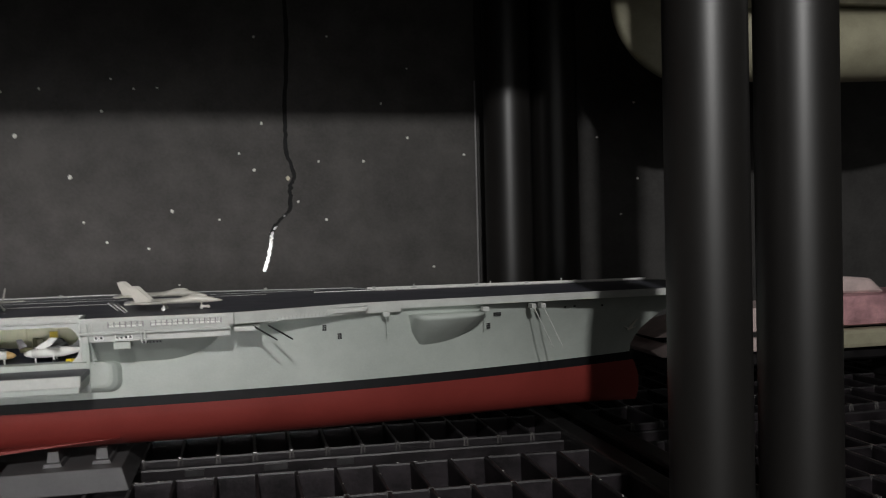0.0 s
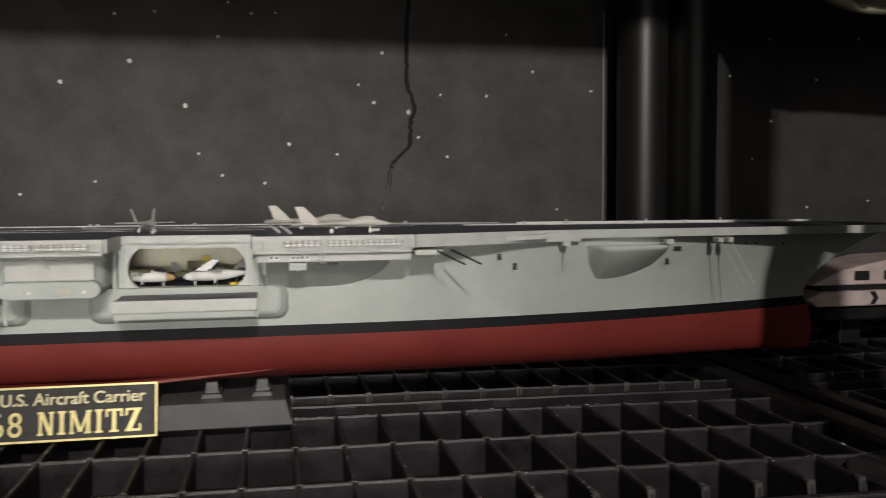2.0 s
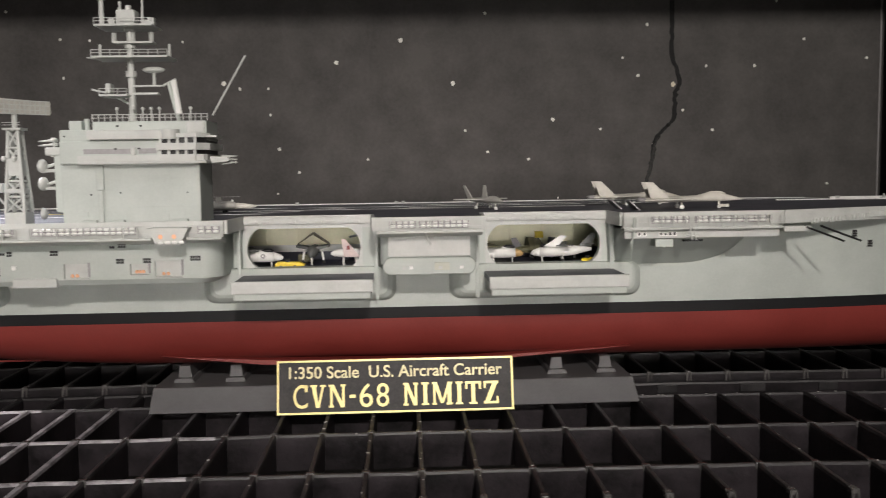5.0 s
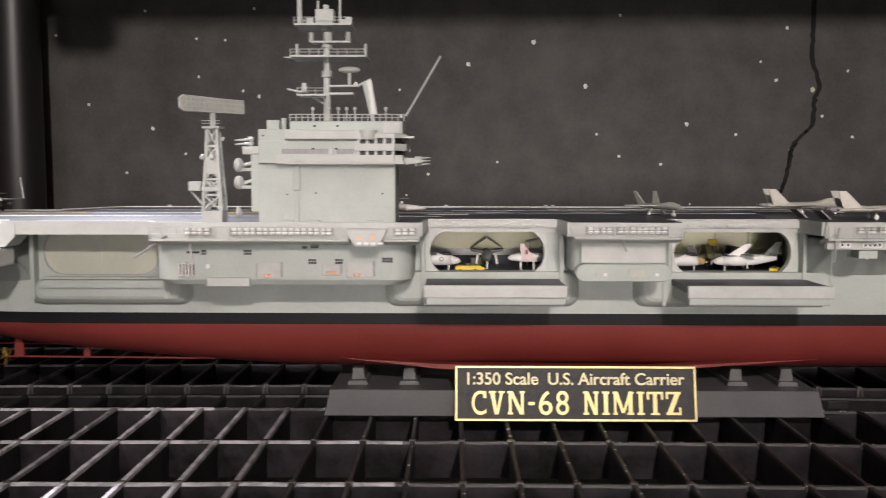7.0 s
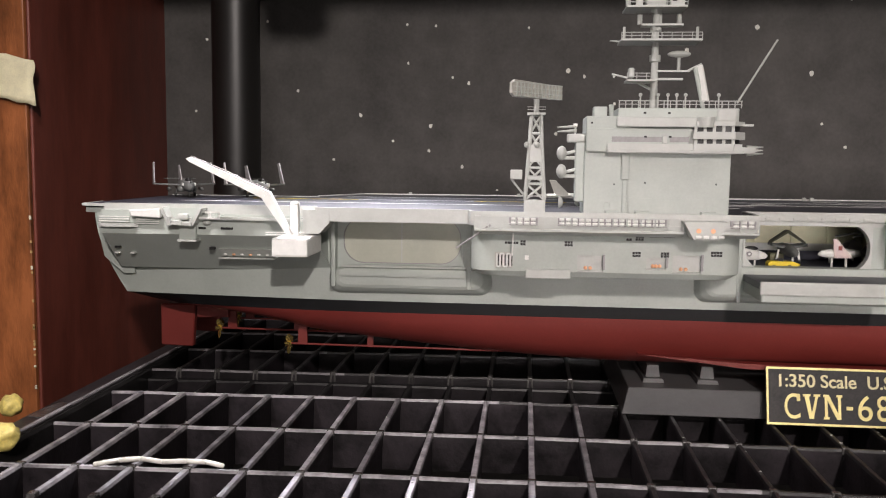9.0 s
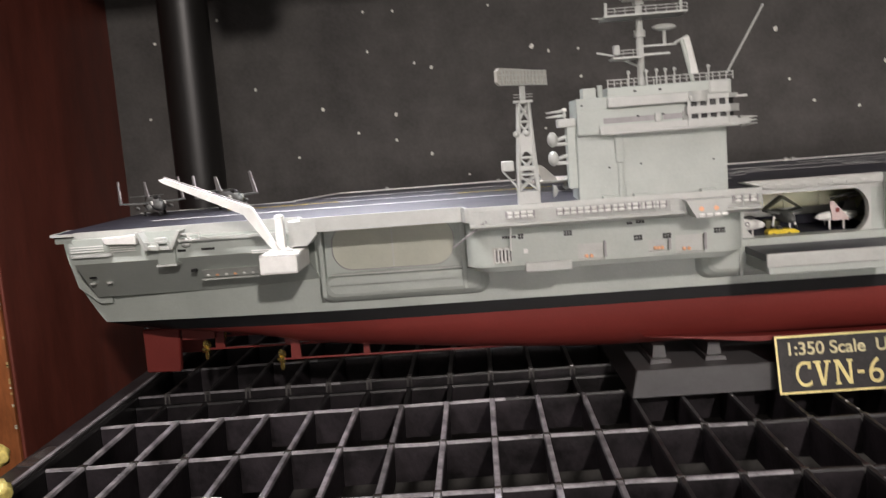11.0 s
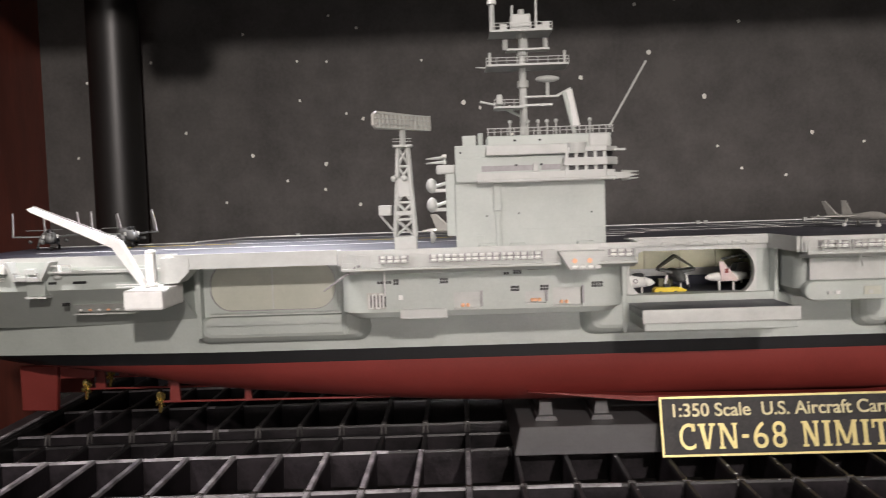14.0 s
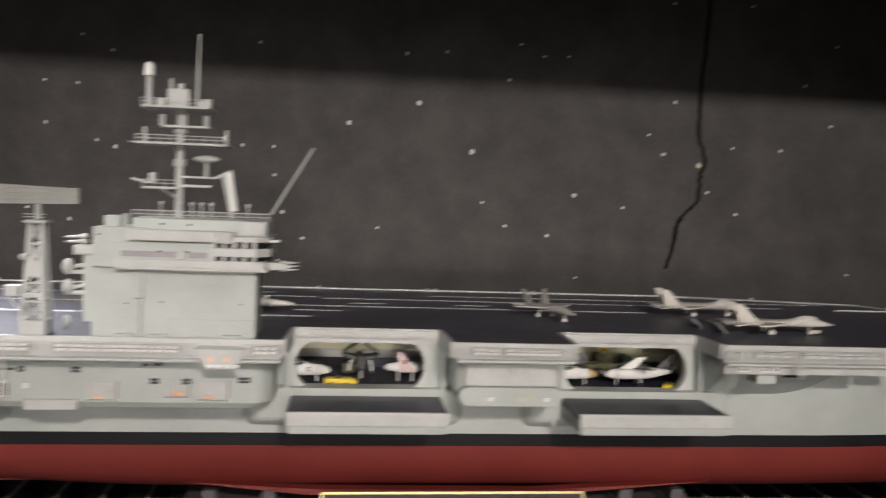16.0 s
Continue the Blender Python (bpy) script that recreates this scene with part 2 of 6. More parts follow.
def holed_plate(x0, x1, z0, z1, hole, y0, y1):
    """An upright plate with a hole of the given outline."""
    own = bmesh.new()

    def outer(u, v):
        cx, cz = (x0 + x1) / 2, (z0 + z1) / 2
        du, dv = u - cx, v - cz
        k = min((x1 - x0) / 2 / max(abs(du), 1e-9), (z1 - z0) / 2 / max(abs(dv), 1e-9))
        return cx + du * k, cz + dv * k

    inn, out = list(hole), [outer(u, v) for u, v in hole]
    rings = [[own.verts.new((u, y, v)) for u, v in ring] for ring in (inn, out) for y in (y0, y1)]
    i0, i1, o0, o1 = rings
    n = len(inn)
    for i in range(n):
        j = (i + 1) % n
        own.faces.new((i0[i], i0[j], o0[j], o0[i]))
        own.faces.new((i1[i], o1[i], o1[j], i1[j]))
        own.faces.new((i0[i], i1[i], i1[j], i0[j]))
        own.faces.new((o0[i], o0[j], o1[j], o1[i]))
    # corners of the plate
    for cx, cz in ((x0, z0), (x1, z0), (x1, z1), (x0, z1)):
        near = sorted(range(n), key=lambda i: (out[i][0] - cx) ** 2 + (out[i][1] - cz) ** 2)
        onx = next((i for i in near if abs(out[i][1] - cz) < 1e-6), None)
        onz = next((i for i in near if abs(out[i][0] - cx) < 1e-6), None)
        if onx is not None and onz is not None and onx != onz:
            for y, ring in ((y0, o0), (y1, o1)):
                own.faces.new((ring[onx], ring[onz], own.verts.new((cx, y, cz))))
    bmesh.ops.recalc_face_normals(own, faces=own.faces)
    return own


def ring_plate(outer, inner, y0, y1):
    """A thin upright band between two outlines of as many points."""
    own = bmesh.new()
    rings = [[own.verts.new((u, y, v)) for u, v in ring] for ring in (inner, outer) for y in (y0, y1)]
    i0, i1, o0, o1 = rings
    n = len(outer)
    for i in range(n):
        j = (i + 1) % n
        for q in ((i0[i], i0[j], o0[j], o0[i]), (i1[i], o1[i], o1[j], i1[j]), (i0[i], i1[i], i1[j], i0[j]), (o0[i], o0[j], o1[j], o1[i])):
            own.faces.new(q)
    bmesh.ops.recalc_face_normals(own, faces=own.faces)
    return own


# ---- setting ----
WY = 0.2635  # front of the black board


def room():
    for name, b in (
        ("floor", (-3.0, 4.0, -6.2, 1.2, -1.15, -1.05)), ("ceiling", (-3.0, 4.0, -6.2, 1.2, 2.0, 2.1)),
        ("wall_west", (-3.1, -3.0, -6.2, 1.2, -1.05, 2.0)), ("wall_east", (4.0, 4.1, -6.2, 1.2, -1.05, 2.0)),
        ("wall_south", (-3.0, 4.0, -6.3, -6.2, -1.05, 2.0)), ("wall_north", (-3.0, 4.0, 0.9, 1.0, -1.05, 2.0)),
    ):
        single(name, box(*b), ROOM, (0, 0, b[4]), "plain painted room surface", kind="structure")


room()

board = single("wall_1", box(-0.112, 0.8405, WY, WY + 0.012, -0.3, 0.47, 0.0008), WALL, (0.36, WY, -0.3), "matt black painted back board with white painted stars", "wall", kind="structure")
board2 = single("wall_2", box(0.8425, 1.75, WY + 0.004, WY + 0.016, -0.3, 0.47, 0.0008), WALLSHADE, (1.3, WY, -0.3), "matt black painted back board with white painted stars", "wall", kind="structure")

STARS_X = [-.079, -.068, -.013, .014, .046, .066, .07, .099, .111, .112, .132, .136, .139, .151, .16, .162, .165, .216, .241, .25, .258, .264, .276, .289, .29, .297, .314, .349, .375, .395, .406, .428, .452, .462, .481, .482, .519, .541, .584, .604, .618, .626, .632, .659, .68, .686, .724, .743, .769, .793, .827]
STARS_Z = [.172, .235, .25, .19, .13, .271, .169, .147, .247, .214, .16, .246, .284, .202, .125, .273, .197, .244, .154, .208, .139, .203, .286, .203, .18, .15, .129, .225, .14, .284, .244, .287, .206, .164, .267, .145, .138, .173, .164, .227, .211, .256, .15, .18, .219, .162, .219, .276, .242, .112, .225]
FAR_STARS = [(1.062, .112), (1.02, .199), (1.0, .161), (.974, .243), (1.132, .118), (1.017, .28), (1.07, .241), (1.117, .283), (1.153, .266)]
MORE_STARS = [(.2945, .1105), (.5455, .103), (.131, .1385), (.490, .297), (.510, .288), (.531, .289), (.691, .341), (.770, .311), (.621, .339), (.191, .105)]
rs = random.Random(4)


def star(parent, x, y, z, r):
    bm = bmesh.new()
    ring = []
    n = 9
    for i in range(n):
        a = 2 * math.pi * i / n
        k = r * rs.uniform(0.75, 1.2)
        ring.append((x + k * math.cos(a), z + k * math.sin(a) * 1.05))
    join(bm, prism(ring, "y", y - 0.0004, y + 0.001))
    part("star", bm, STARP, parent)


BIG = {(.452, .206): .0021, (.132, .16): .0019, (.25, .208): .0021, (.07, .169): .0017, (.349, .225): .0019, (.406, .244): .0019, (.541, .173): .0018}
for x, z in zip(STARS_X, STARS_Z):
    star(board, x, WY, z, BIG.get((x, z), rs.uniform(.0011, .0015)))
for x, z in MORE_STARS:
    star(board, x, WY, z, rs.uniform(.0009, .0013))
for x, z in FAR_STARS:
    star(board2, x, WY + 0.004, z, rs.uniform(.0010, .0015))


def crack():
    """A jagged tear down the board."""
    line = [(.6250, .113), (.6275, .121), (.6300, .130), (.6318, .143), (.6330, .150), (.6370, .158), (.6450, .166), (.6508, .173), (.6518, .186), (.6520, .196), (.6562, .204), (.6535, .216), (.6490, .227), (.6485, .245), (.6480, .263), (.6510, .31), (.652, .345), (.6505, .38), (.6515, .43)]
    fine = []
    for (xa, za), (xb, zb) in zip(line, line[1:]):
        for k in range(4):
            fine.append((xa + (xb - xa) * k / 4 + rs.uniform(-0.0007, 0.0007), za + (zb - za) * k / 4))
    bm = bmesh.new()
    left, right = [], []
    for i, (x, z) in enumerate(fine):
        w = 0.0009 + 0.0011 * min(1, i / 12)
        left.append((x - w + rs.uniform(-0.0005, 0.0004), z))
        right.append((x + w + rs.uniform(-0.0004, 0.0005), z))
    for i in range(len(fine) - 1):
        join(bm, prism([left[i], right[i], right[i + 1], left[i + 1]], "y", WY - 0.0005, WY + 0.0015))
    part("crack", bm, CRACKP, board, "jagged black crack")
    bm = prism([(.6485, .2010), (.6505, .2005), (.6520, .2030), (.6500, .2055), (.6480, .2040)], "y", WY - 0.0009, WY + 0.001)
    part("chip", bm, TORN, board, "small flake of torn board")
    # glossy torn facets at the lower end, tilted to mirror the lamp into the opening view
    bm = bmesh.new()
    shards = [(*p, 0.0016) for p in fine[:17] if p[1] < 0.1465] + [(.6327, .1478, .0013), (.6348, .1530, .0012), (.6450, .1652, .0011)]
    for (x, z, w), q in zip(shards, shards[1:] + [(.6460, .1675, .0)]):
        h = min(q[1] - z, 0.0035)
        dx = (q[0] - x) * h / max(1e-6, q[1] - z)
        own = prism([(x - w, z), (x + w, z), (x + w + dx, z + h), (x - w + dx, z + h)], "y", WY - 0.0014, WY + 0.0010)
        for v in own.verts:
            if v.co.y < WY:
                v.co.y += 0.166 * (v.co.z - z) - 0.023 * (v.co.x - x)
        join(bm, own)
    part("torn_core", bm, TEAR, board, "shiny torn edge of the crack")


crack()
# thin strip whose pale colour paints the lit board edge
part("board_edge", box(0.8390, 0.8404, WY - 0.0010, WY + 0.0004, -0.05, 0.30, 0.0002), JETDARK, board, "edge of the board, painted pale as if lit")

# wooden case side
wood = single("wooden_case_side", box(-0.32, -0.107, 0.048, WY + 0.02, -1.05, 0.62, 0.0012), WOOD, (-0.2, 0.15, -1.05), "tall red-brown stained wooden cabinet side", "cabinet")
part("front_edging", box(-0.32, -0.1085, 0.0440, 0.0478, -1.0, 0.62, 0.0009), WOODEDGE, wood, "worn orange-brown front edge, coloured as lit")


def tape_piece(name, x0, x1, z0, z1, y, seed, label):
    r = random.Random(seed)
    bm = bmesh.new()
    nx, nz = 8, 8
    grid = [[bm.verts.new((x0 + (x1 - x0) * i / nx + r.uniform(-.0008, .0008) * (i in (0, nx)), y - 0.0012 - 0.0018 * (noise.noise((i * .7, j * .7, seed)) + .5), z0 + (z1 - z0) * j / nz - 0.010 * i / nx + r.uniform(-.001, .001) * (j in (0, nz)))) for j in range(nz + 1)] for i in range(nx + 1)]
    faces = [bm.faces.new((grid[i][j], grid[i + 1][j], grid[i + 1][j + 1], grid[i][j + 1])) for i in range(nx) for j in range(nz)]
    bmesh.ops.recalc_face_normals(bm, faces=bm.faces)
    bmesh.ops.solidify(bm, geom=bm.faces[:], thickness=0.0007)
    return single(name, bm, TAPE, ((x0 + x1) / 2, y, z0), label, "tape", smooth=True)


rw = random.Random(19)
for k in range(16):
    z = rw.uniform(-0.04, 0.10)
    h = rw.uniform(0.0008, 0.0028)
    part("chip", box(-0.1096, -0.1082, 0.0436, 0.0446, z, z + h, 0.0002), TORN if k % 3 == 0 else TAN, wood, "pale chipped spot on the edge")
tape_piece("masking_tape", -0.150, -0.1005, 0.172, 0.201, 0.0430, 2, "torn cream masking tape stuck on the wood edge")

# ---- shelving ----
RIB_TIP, RIB_END, BACK_TIP = -0.1890, -0.0360, 0.0155
ROWS_FRONT, ROWS_BACK = (-0.1545, -0.0965), (0.0760, 0.1350, 0.1950)
rq = random.Random(7)


def rib_x(i):
    return 0.005 + 0.02397 * i if i <= 19 else 0.4604 + 0.0247 * (i - 19)


def bow(x, middle):
    """The panels bend a little forward towards their ends."""
    return -0.055 * (x - middle) ** 2


def rib_mesh(name, length, w, deep, caps, dust, tip):
    """A rib along y with a rounded top, from its tip at 0 to its length, with crossings and a forked tip coloured pale
    for their glint.
    """
    prof = [(-w * .7, -deep), (w * .7, -deep), (w, -0.0014), (w * .75, 0.0), (-w * .75, 0.0), (-w, -0.0014)]
    bm = prism(prof, "y", 0.0, length)
    for f in bm.faces:
        if f.calc_center_median().z > -0.0013:
            f.material_index = 1
    worn = bmesh.new()
    if tip:
        for q in (-1, 1):
            rod((q * 0.0011, 0.0002, 0.0), (q * 0.0012, -0.0006, -0.0058), 0.0006, 0.0007, 6, worn)
        box(-0.0016, 0.0016, -0.0002, 0.0040, -0.0020, 0.0004, 0.0006, worn)
    for c in caps:
        box(-0.0018, 0.0018, c - 0.0014, c + 0.0014, -0.003, 0.0003, 0.0005, worn)
    for f in worn.faces:
        f.material_index = 2
    join(bm, worn)
    me = bpy.data.meshes.new(name)
    bm.to_mesh(me)
    bm.free()
    for m in (CELLWALL, dust, GLINT):
        me.materials.append(m)
    return me


def cross_strip(x0, x1, y, middle, w, z0, z1, pale):
    """A bowed strip along x: thin walls with a worn top, paler where pale(x) is 1."""
    bm = bmesh.new()
    n = max(8, int((x1 - x0) / 0.012))
    rings = []
    for i in range(n + 1):
        x = x0 + (x1 - x0) * i / n
        yc = y + bow(x, middle) + rq.uniform(-0.0002, 0.0002)
        zt = z1 + rq.uniform(-0.0002, 0.0001)
        rings.append([bm.verts.new((x, yc + u, v)) for u, v in ((-w * 0.75, z0), (w * 0.75, z0), (w, zt - 0.0012), (w * 0.75, zt), (-w * 0.75, zt), (-w, zt - 0.0012))])
    for i, (p, q) in enumerate(zip(rings, rings[1:])):
        for j in range(6):
            f = bm.faces.new((p[j], p[(j + 1) % 6], q[(j + 1) % 6], q[j]))
            if j in (2, 3, 4):
                f.material_index = 2 if rq.random() < pale((rings[i][0].co.x)) else 1
    bm.faces.new(rings[0])
    bm.faces.new(rings[-1])
    bmesh.ops.recalc_face_normals(bm, faces=bm.faces)
    return bm


def strip_part(name, bm, parent, label=""):
    ob = part(name, bm, CELLWALL, parent, label)
    ob.data.materials.append(DUSTY)
    ob.data.materials.append(PALETOP)
    return ob


def shelf_unit(x0, x1, y1, ribs, middle, label, beam):
    """A grid shelf of black plastic in two panels: each has deep cells, forked rib tips and a low front lip."""
    sh = thing("grid_shelf", ((x0 + x1) / 2, 0.0175, -0.06), label, "shelf", "shelving")
    inner0, inner1 = x0 + 0.0168, x1 - 0.0168

    # 1.0 left of x = k: tops there take the paler material
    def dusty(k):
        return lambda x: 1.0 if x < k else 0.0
    lip = cross_strip(x0, x1, -0.2070, middle, 0.0020, -0.0560, 0.0, lambda x: 0.0)
    strip_part("front_rim", lip, sh, "worn front lip")
    part("front_ledge", prism([(inner0, -0.2045 + bow(inner0, middle)), (middle, -0.2045), (inner1, -0.2045 + bow(inner1, middle)), (inner1, -0.1900 + bow(inner1, middle)), (middle, -0.1895), (inner0, -0.1900 + bow(inner0, middle))], "z", -0.0200, -0.0060), PLASTIC, sh)
    part("back_rim", box(x0, x1, y1 - 0.01, y1, -0.06, 0.0, 0.0012), PLASTIC, sh)
    for xa, xb in ((x0, inner0 - 0.0003), (inner1 + 0.0003, x1)):
        part("side_rim", box(xa, xb, -0.2020 + bow(xa, middle), y1 - 0.0105, -0.06, 0.0014, 0.0025), RIM, sh)
    if x0 < 0:
        part("rim_dust", box(x0 + 0.002, x0 + 0.0150, -0.200, y1 - 0.02, 0.0012, 0.0018), DUSTY, sh, "thin film of dust")
        # the ridge's highlight is put into its pale colour
        part("rim_ridge", box(x0 + 0.0118, x0 + 0.0140, -0.200, y1 - 0.02, 0.0010, 0.0026, 0.0007), PALETOP, sh, "ridge of the rim, painted pale for its highlight")
        wear = prism([(x0 + 0.003, -0.104), (x0 + 0.013, -0.106), (x0 + 0.0145, -0.082), (x0 + 0.006, -0.078), (x0 + 0.004, -0.090)], "z", 0.0016, 0.0022)
        part("worn_patch", wear, GLINT, sh, "shiny worn patch on the rim")
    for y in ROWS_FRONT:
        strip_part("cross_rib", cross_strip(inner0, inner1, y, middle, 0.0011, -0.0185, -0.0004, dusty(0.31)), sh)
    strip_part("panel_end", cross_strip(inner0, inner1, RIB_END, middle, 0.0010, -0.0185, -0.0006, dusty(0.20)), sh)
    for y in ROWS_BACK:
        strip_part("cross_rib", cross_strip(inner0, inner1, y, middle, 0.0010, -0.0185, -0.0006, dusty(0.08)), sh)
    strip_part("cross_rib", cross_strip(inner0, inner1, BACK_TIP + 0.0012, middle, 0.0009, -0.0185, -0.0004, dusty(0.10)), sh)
    face = cross_strip(inner0, inner1, BACK_TIP - 0.0040, middle, 0.0016, -0.0300, -0.0054, lambda x: 0.0)
    strip_part("middle_lip", face, sh, "dusty lip of the rear panel")
    part("middle_ledge", prism([(inner0, BACK_TIP - 0.0020 + bow(inner0, middle)), (middle, BACK_TIP - 0.0020), (inner1, BACK_TIP - 0.0020 + bow(inner1, middle)), (inner1, BACK_TIP + bow(inner1, middle)), (middle, BACK_TIP + 0.0005), (inner0, BACK_TIP + bow(inner0, middle))], "z", -0.0200, -0.0058), PLASTIC, sh)
    patches = [xi for xi in ribs if 0.55 < xi < 0.68][::2]
    for xi in patches:
        k = xi + rq.uniform(0.0030, 0.0060)
        part("dust_patch", box(k, k + rq.uniform(0.010, 0.0175), BACK_TIP - 0.0063 + bow(xi + 0.012, middle), BACK_TIP - 0.0054 + bow(xi + 0.012, middle), -0.0115, -0.0068, 0.0003), DUSTY, sh, "patch of pale dust")
    sets = {}
    for w, dust in ((0.0011, DUSTY), (0.0014, PALETOP)):
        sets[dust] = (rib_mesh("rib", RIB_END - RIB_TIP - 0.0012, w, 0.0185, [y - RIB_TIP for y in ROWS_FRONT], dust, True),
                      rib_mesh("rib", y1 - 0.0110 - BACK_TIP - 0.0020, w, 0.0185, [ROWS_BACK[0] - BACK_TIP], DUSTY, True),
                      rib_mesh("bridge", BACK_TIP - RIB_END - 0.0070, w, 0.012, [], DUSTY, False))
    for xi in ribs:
        # ribs left of x = 0.26 get paler, wider tops
        front, back, bridge = sets[PALETOP if xi < 0.26 else DUSTY]
        dy = bow(xi, middle)
        shared_part("rib", front, sh, (xi, RIB_TIP + dy, 0.0))
        shared_part("rib", back, sh, (xi, BACK_TIP + dy, 0.0))
        if beam and xi < 0.262:
            shared_part("rib", bridge, sh, (xi, RIB_END + 0.0012 + dy, -0.0050))
    return sh


shelf_unit(-0.029, 0.845, 0.2515, [rib_x(i) for i in range(34)], 0.35, "black plastic grid shelf with dusty square cells", True)
shelf_unit(0.856, 1.73, 0.2515, [0.8875 + 0.0243 * i for i in range(34)], 1.25, "neighbouring black plastic grid shelf with square cells", False)


def dust_flecks():
    """Scattered specks of dust on the tops of the ribs and on the beam."""
    rd = random.Random(11)
    bm = bmesh.new()
    for i in range(260):
        if i % 3 == 0:
            x = rib_x(rd.randrange(34)) + rd.uniform(-0.0008, 0.0008)
            y = rd.uniform(-0.185, -0.04) + bow(x, 0.35)
        elif i % 3 == 1:
            x = rd.uniform(-0.01, 0.80)
            y = rd.choice(ROWS_FRONT) + bow(x, 0.35) + rd.uniform(-0.0006, 0.0006)
        else:
            x = rd.uniform(0.02, 0.80)
            y = RIB_END + bow(x, 0.35) + rd.uniform(-0.0006, 0.0006)
        a = rd.uniform(0, 3.1)
        s = rd.uniform(0.00012, 0.00034)
        own = box(-s * rd.uniform(1, 2.6), s * rd.uniform(1, 2.6), -s, s, 0.0, s)
        join(bm, turn(own, pose(x, y, 0.0001 if i % 3 == 0 else -0.0007, 0, 0, math.degrees(a))))
    single("dust_flecks", bm, FLECK, (0.4, -0.05, 0.0), "scattered white specks of dust on the grid shelf", "dust", kind="stuff")


dust_flecks()

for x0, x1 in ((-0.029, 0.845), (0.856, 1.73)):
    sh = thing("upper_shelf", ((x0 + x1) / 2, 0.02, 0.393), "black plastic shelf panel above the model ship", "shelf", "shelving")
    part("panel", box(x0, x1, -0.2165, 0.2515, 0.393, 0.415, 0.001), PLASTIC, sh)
    # unseen lip, added to set the height of the shadow on the board
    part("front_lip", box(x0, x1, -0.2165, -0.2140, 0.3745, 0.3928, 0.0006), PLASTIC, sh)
    sh2 = thing("lower_shelf", ((x0 + x1) / 2, 0.02, -0.46), "dark solid shelf below", "shelf", "shelving")
    part("panel", box(x0, x1, -0.2165, 0.2515, -0.46, -0.44, 0.001), PLASTIC, sh2)


def post(x, y, r, label):
    p = thing("shelf_post", (x, y, -1.05), label, "post", "shelf posts")
    tube = part("tube", spin([(r, -1.05), (r, 0.7)], (x, y, 0), n=48), POST, p, smooth=True)
    tube.data.set_sharp_from_angle(angle=radians(40))
    part("socket", spin([(r + 0.0032, -0.055), (r + 0.0032, -0.004), (r + 0.0015, 0.0), (r + 0.0002, 0.0)], (x, y, 0), n=48), PLASTIC, p)
    return p


for x, y, r in ((0.8190, -0.224, 0.0197), (0.8675, -0.224, 0.0197), (0.8590, 0.216, 0.0230), (0.9070, 0.216, 0.0230), (-0.026, 0.216, 0.0197)):
    post(x, y, r, "round glossy black plastic shelf post")

for x, y in ((0.8190, -0.1930), (0.8820, -0.1930)):
    bm = spin([(0.030, -0.010), (0.033, -0.0025), (0.030, -0.0008), (0.002, -0.0008)], (x, y, 0), n=40)
    single("corner_plate", bm, DUSTY, (x, y, 0.0), "dusty round corner plate of the shelf by the post", "shelf plate", "shelf corner plates")

# ---- the ship ----
ship = thing("aircraft_carrier_model", (0.44, 0.0, 0.0165), "grey and red plastic model aircraft carrier on a display stand", "model ship")
Z_DECK = 0.1055


def keel(x):
    return 0.0205 + (0.0275 * max(0.0, 1 - x / 0.27) ** 1.5 if x < 0.27 else 0.0)


def stern_x(z):
    v = max(0.0, z - 0.056)
    return -0.0006 - 0.0155 * (1 - (1 - min(1, v / 0.04)) ** 1.7) + (0.10 * (0.056 - z) / 0.03 if z < 0.056 else 0)


def stem_x(z):
    if z >= 0.056:
        return 0.882 + 0.052 * ((z - 0.056) / 0.045) ** 2.0
    return 0.882 + 0.007 * math.sin(math.pi * min(1, (0.056 - z) / 0.045))


def station(xi, z):
    if xi < 0.1:
        s = min(stern_x(z), 0.09)
        return s + xi / 0.1 * (0.1 - s)
    if xi > 0.6:
        return 0.6 + (xi - 0.6) / 0.285 * (stem_x(z) - 0.6)
    return xi


def breadth(xi, z):
    a = 0.046 + 0.012 * min(1, xi / 0.13) ** 0.7
    wl = a if xi < 0.56 else 0.058 * (1 - ((xi - 0.56) / 0.325) ** 1.9)
    top = (0.05 + 0.008 * min(1, xi / 0.13)) if xi < 0.60 else 0.058 - 0.045 * ((xi - 0.60) / 0.285) ** 2.0
    if z >= 0.056:
        v = (z - 0.056) / 0.045
        return wl + (top - wl) * v ** 1.4
    k = keel(xi)
    t = max(0.0, min(1.0, (z - k) / (0.056 - k)))
    n = 2.8
    return max(0.0006, wl) * (1 - (1 - t) ** n) ** (1 / n)


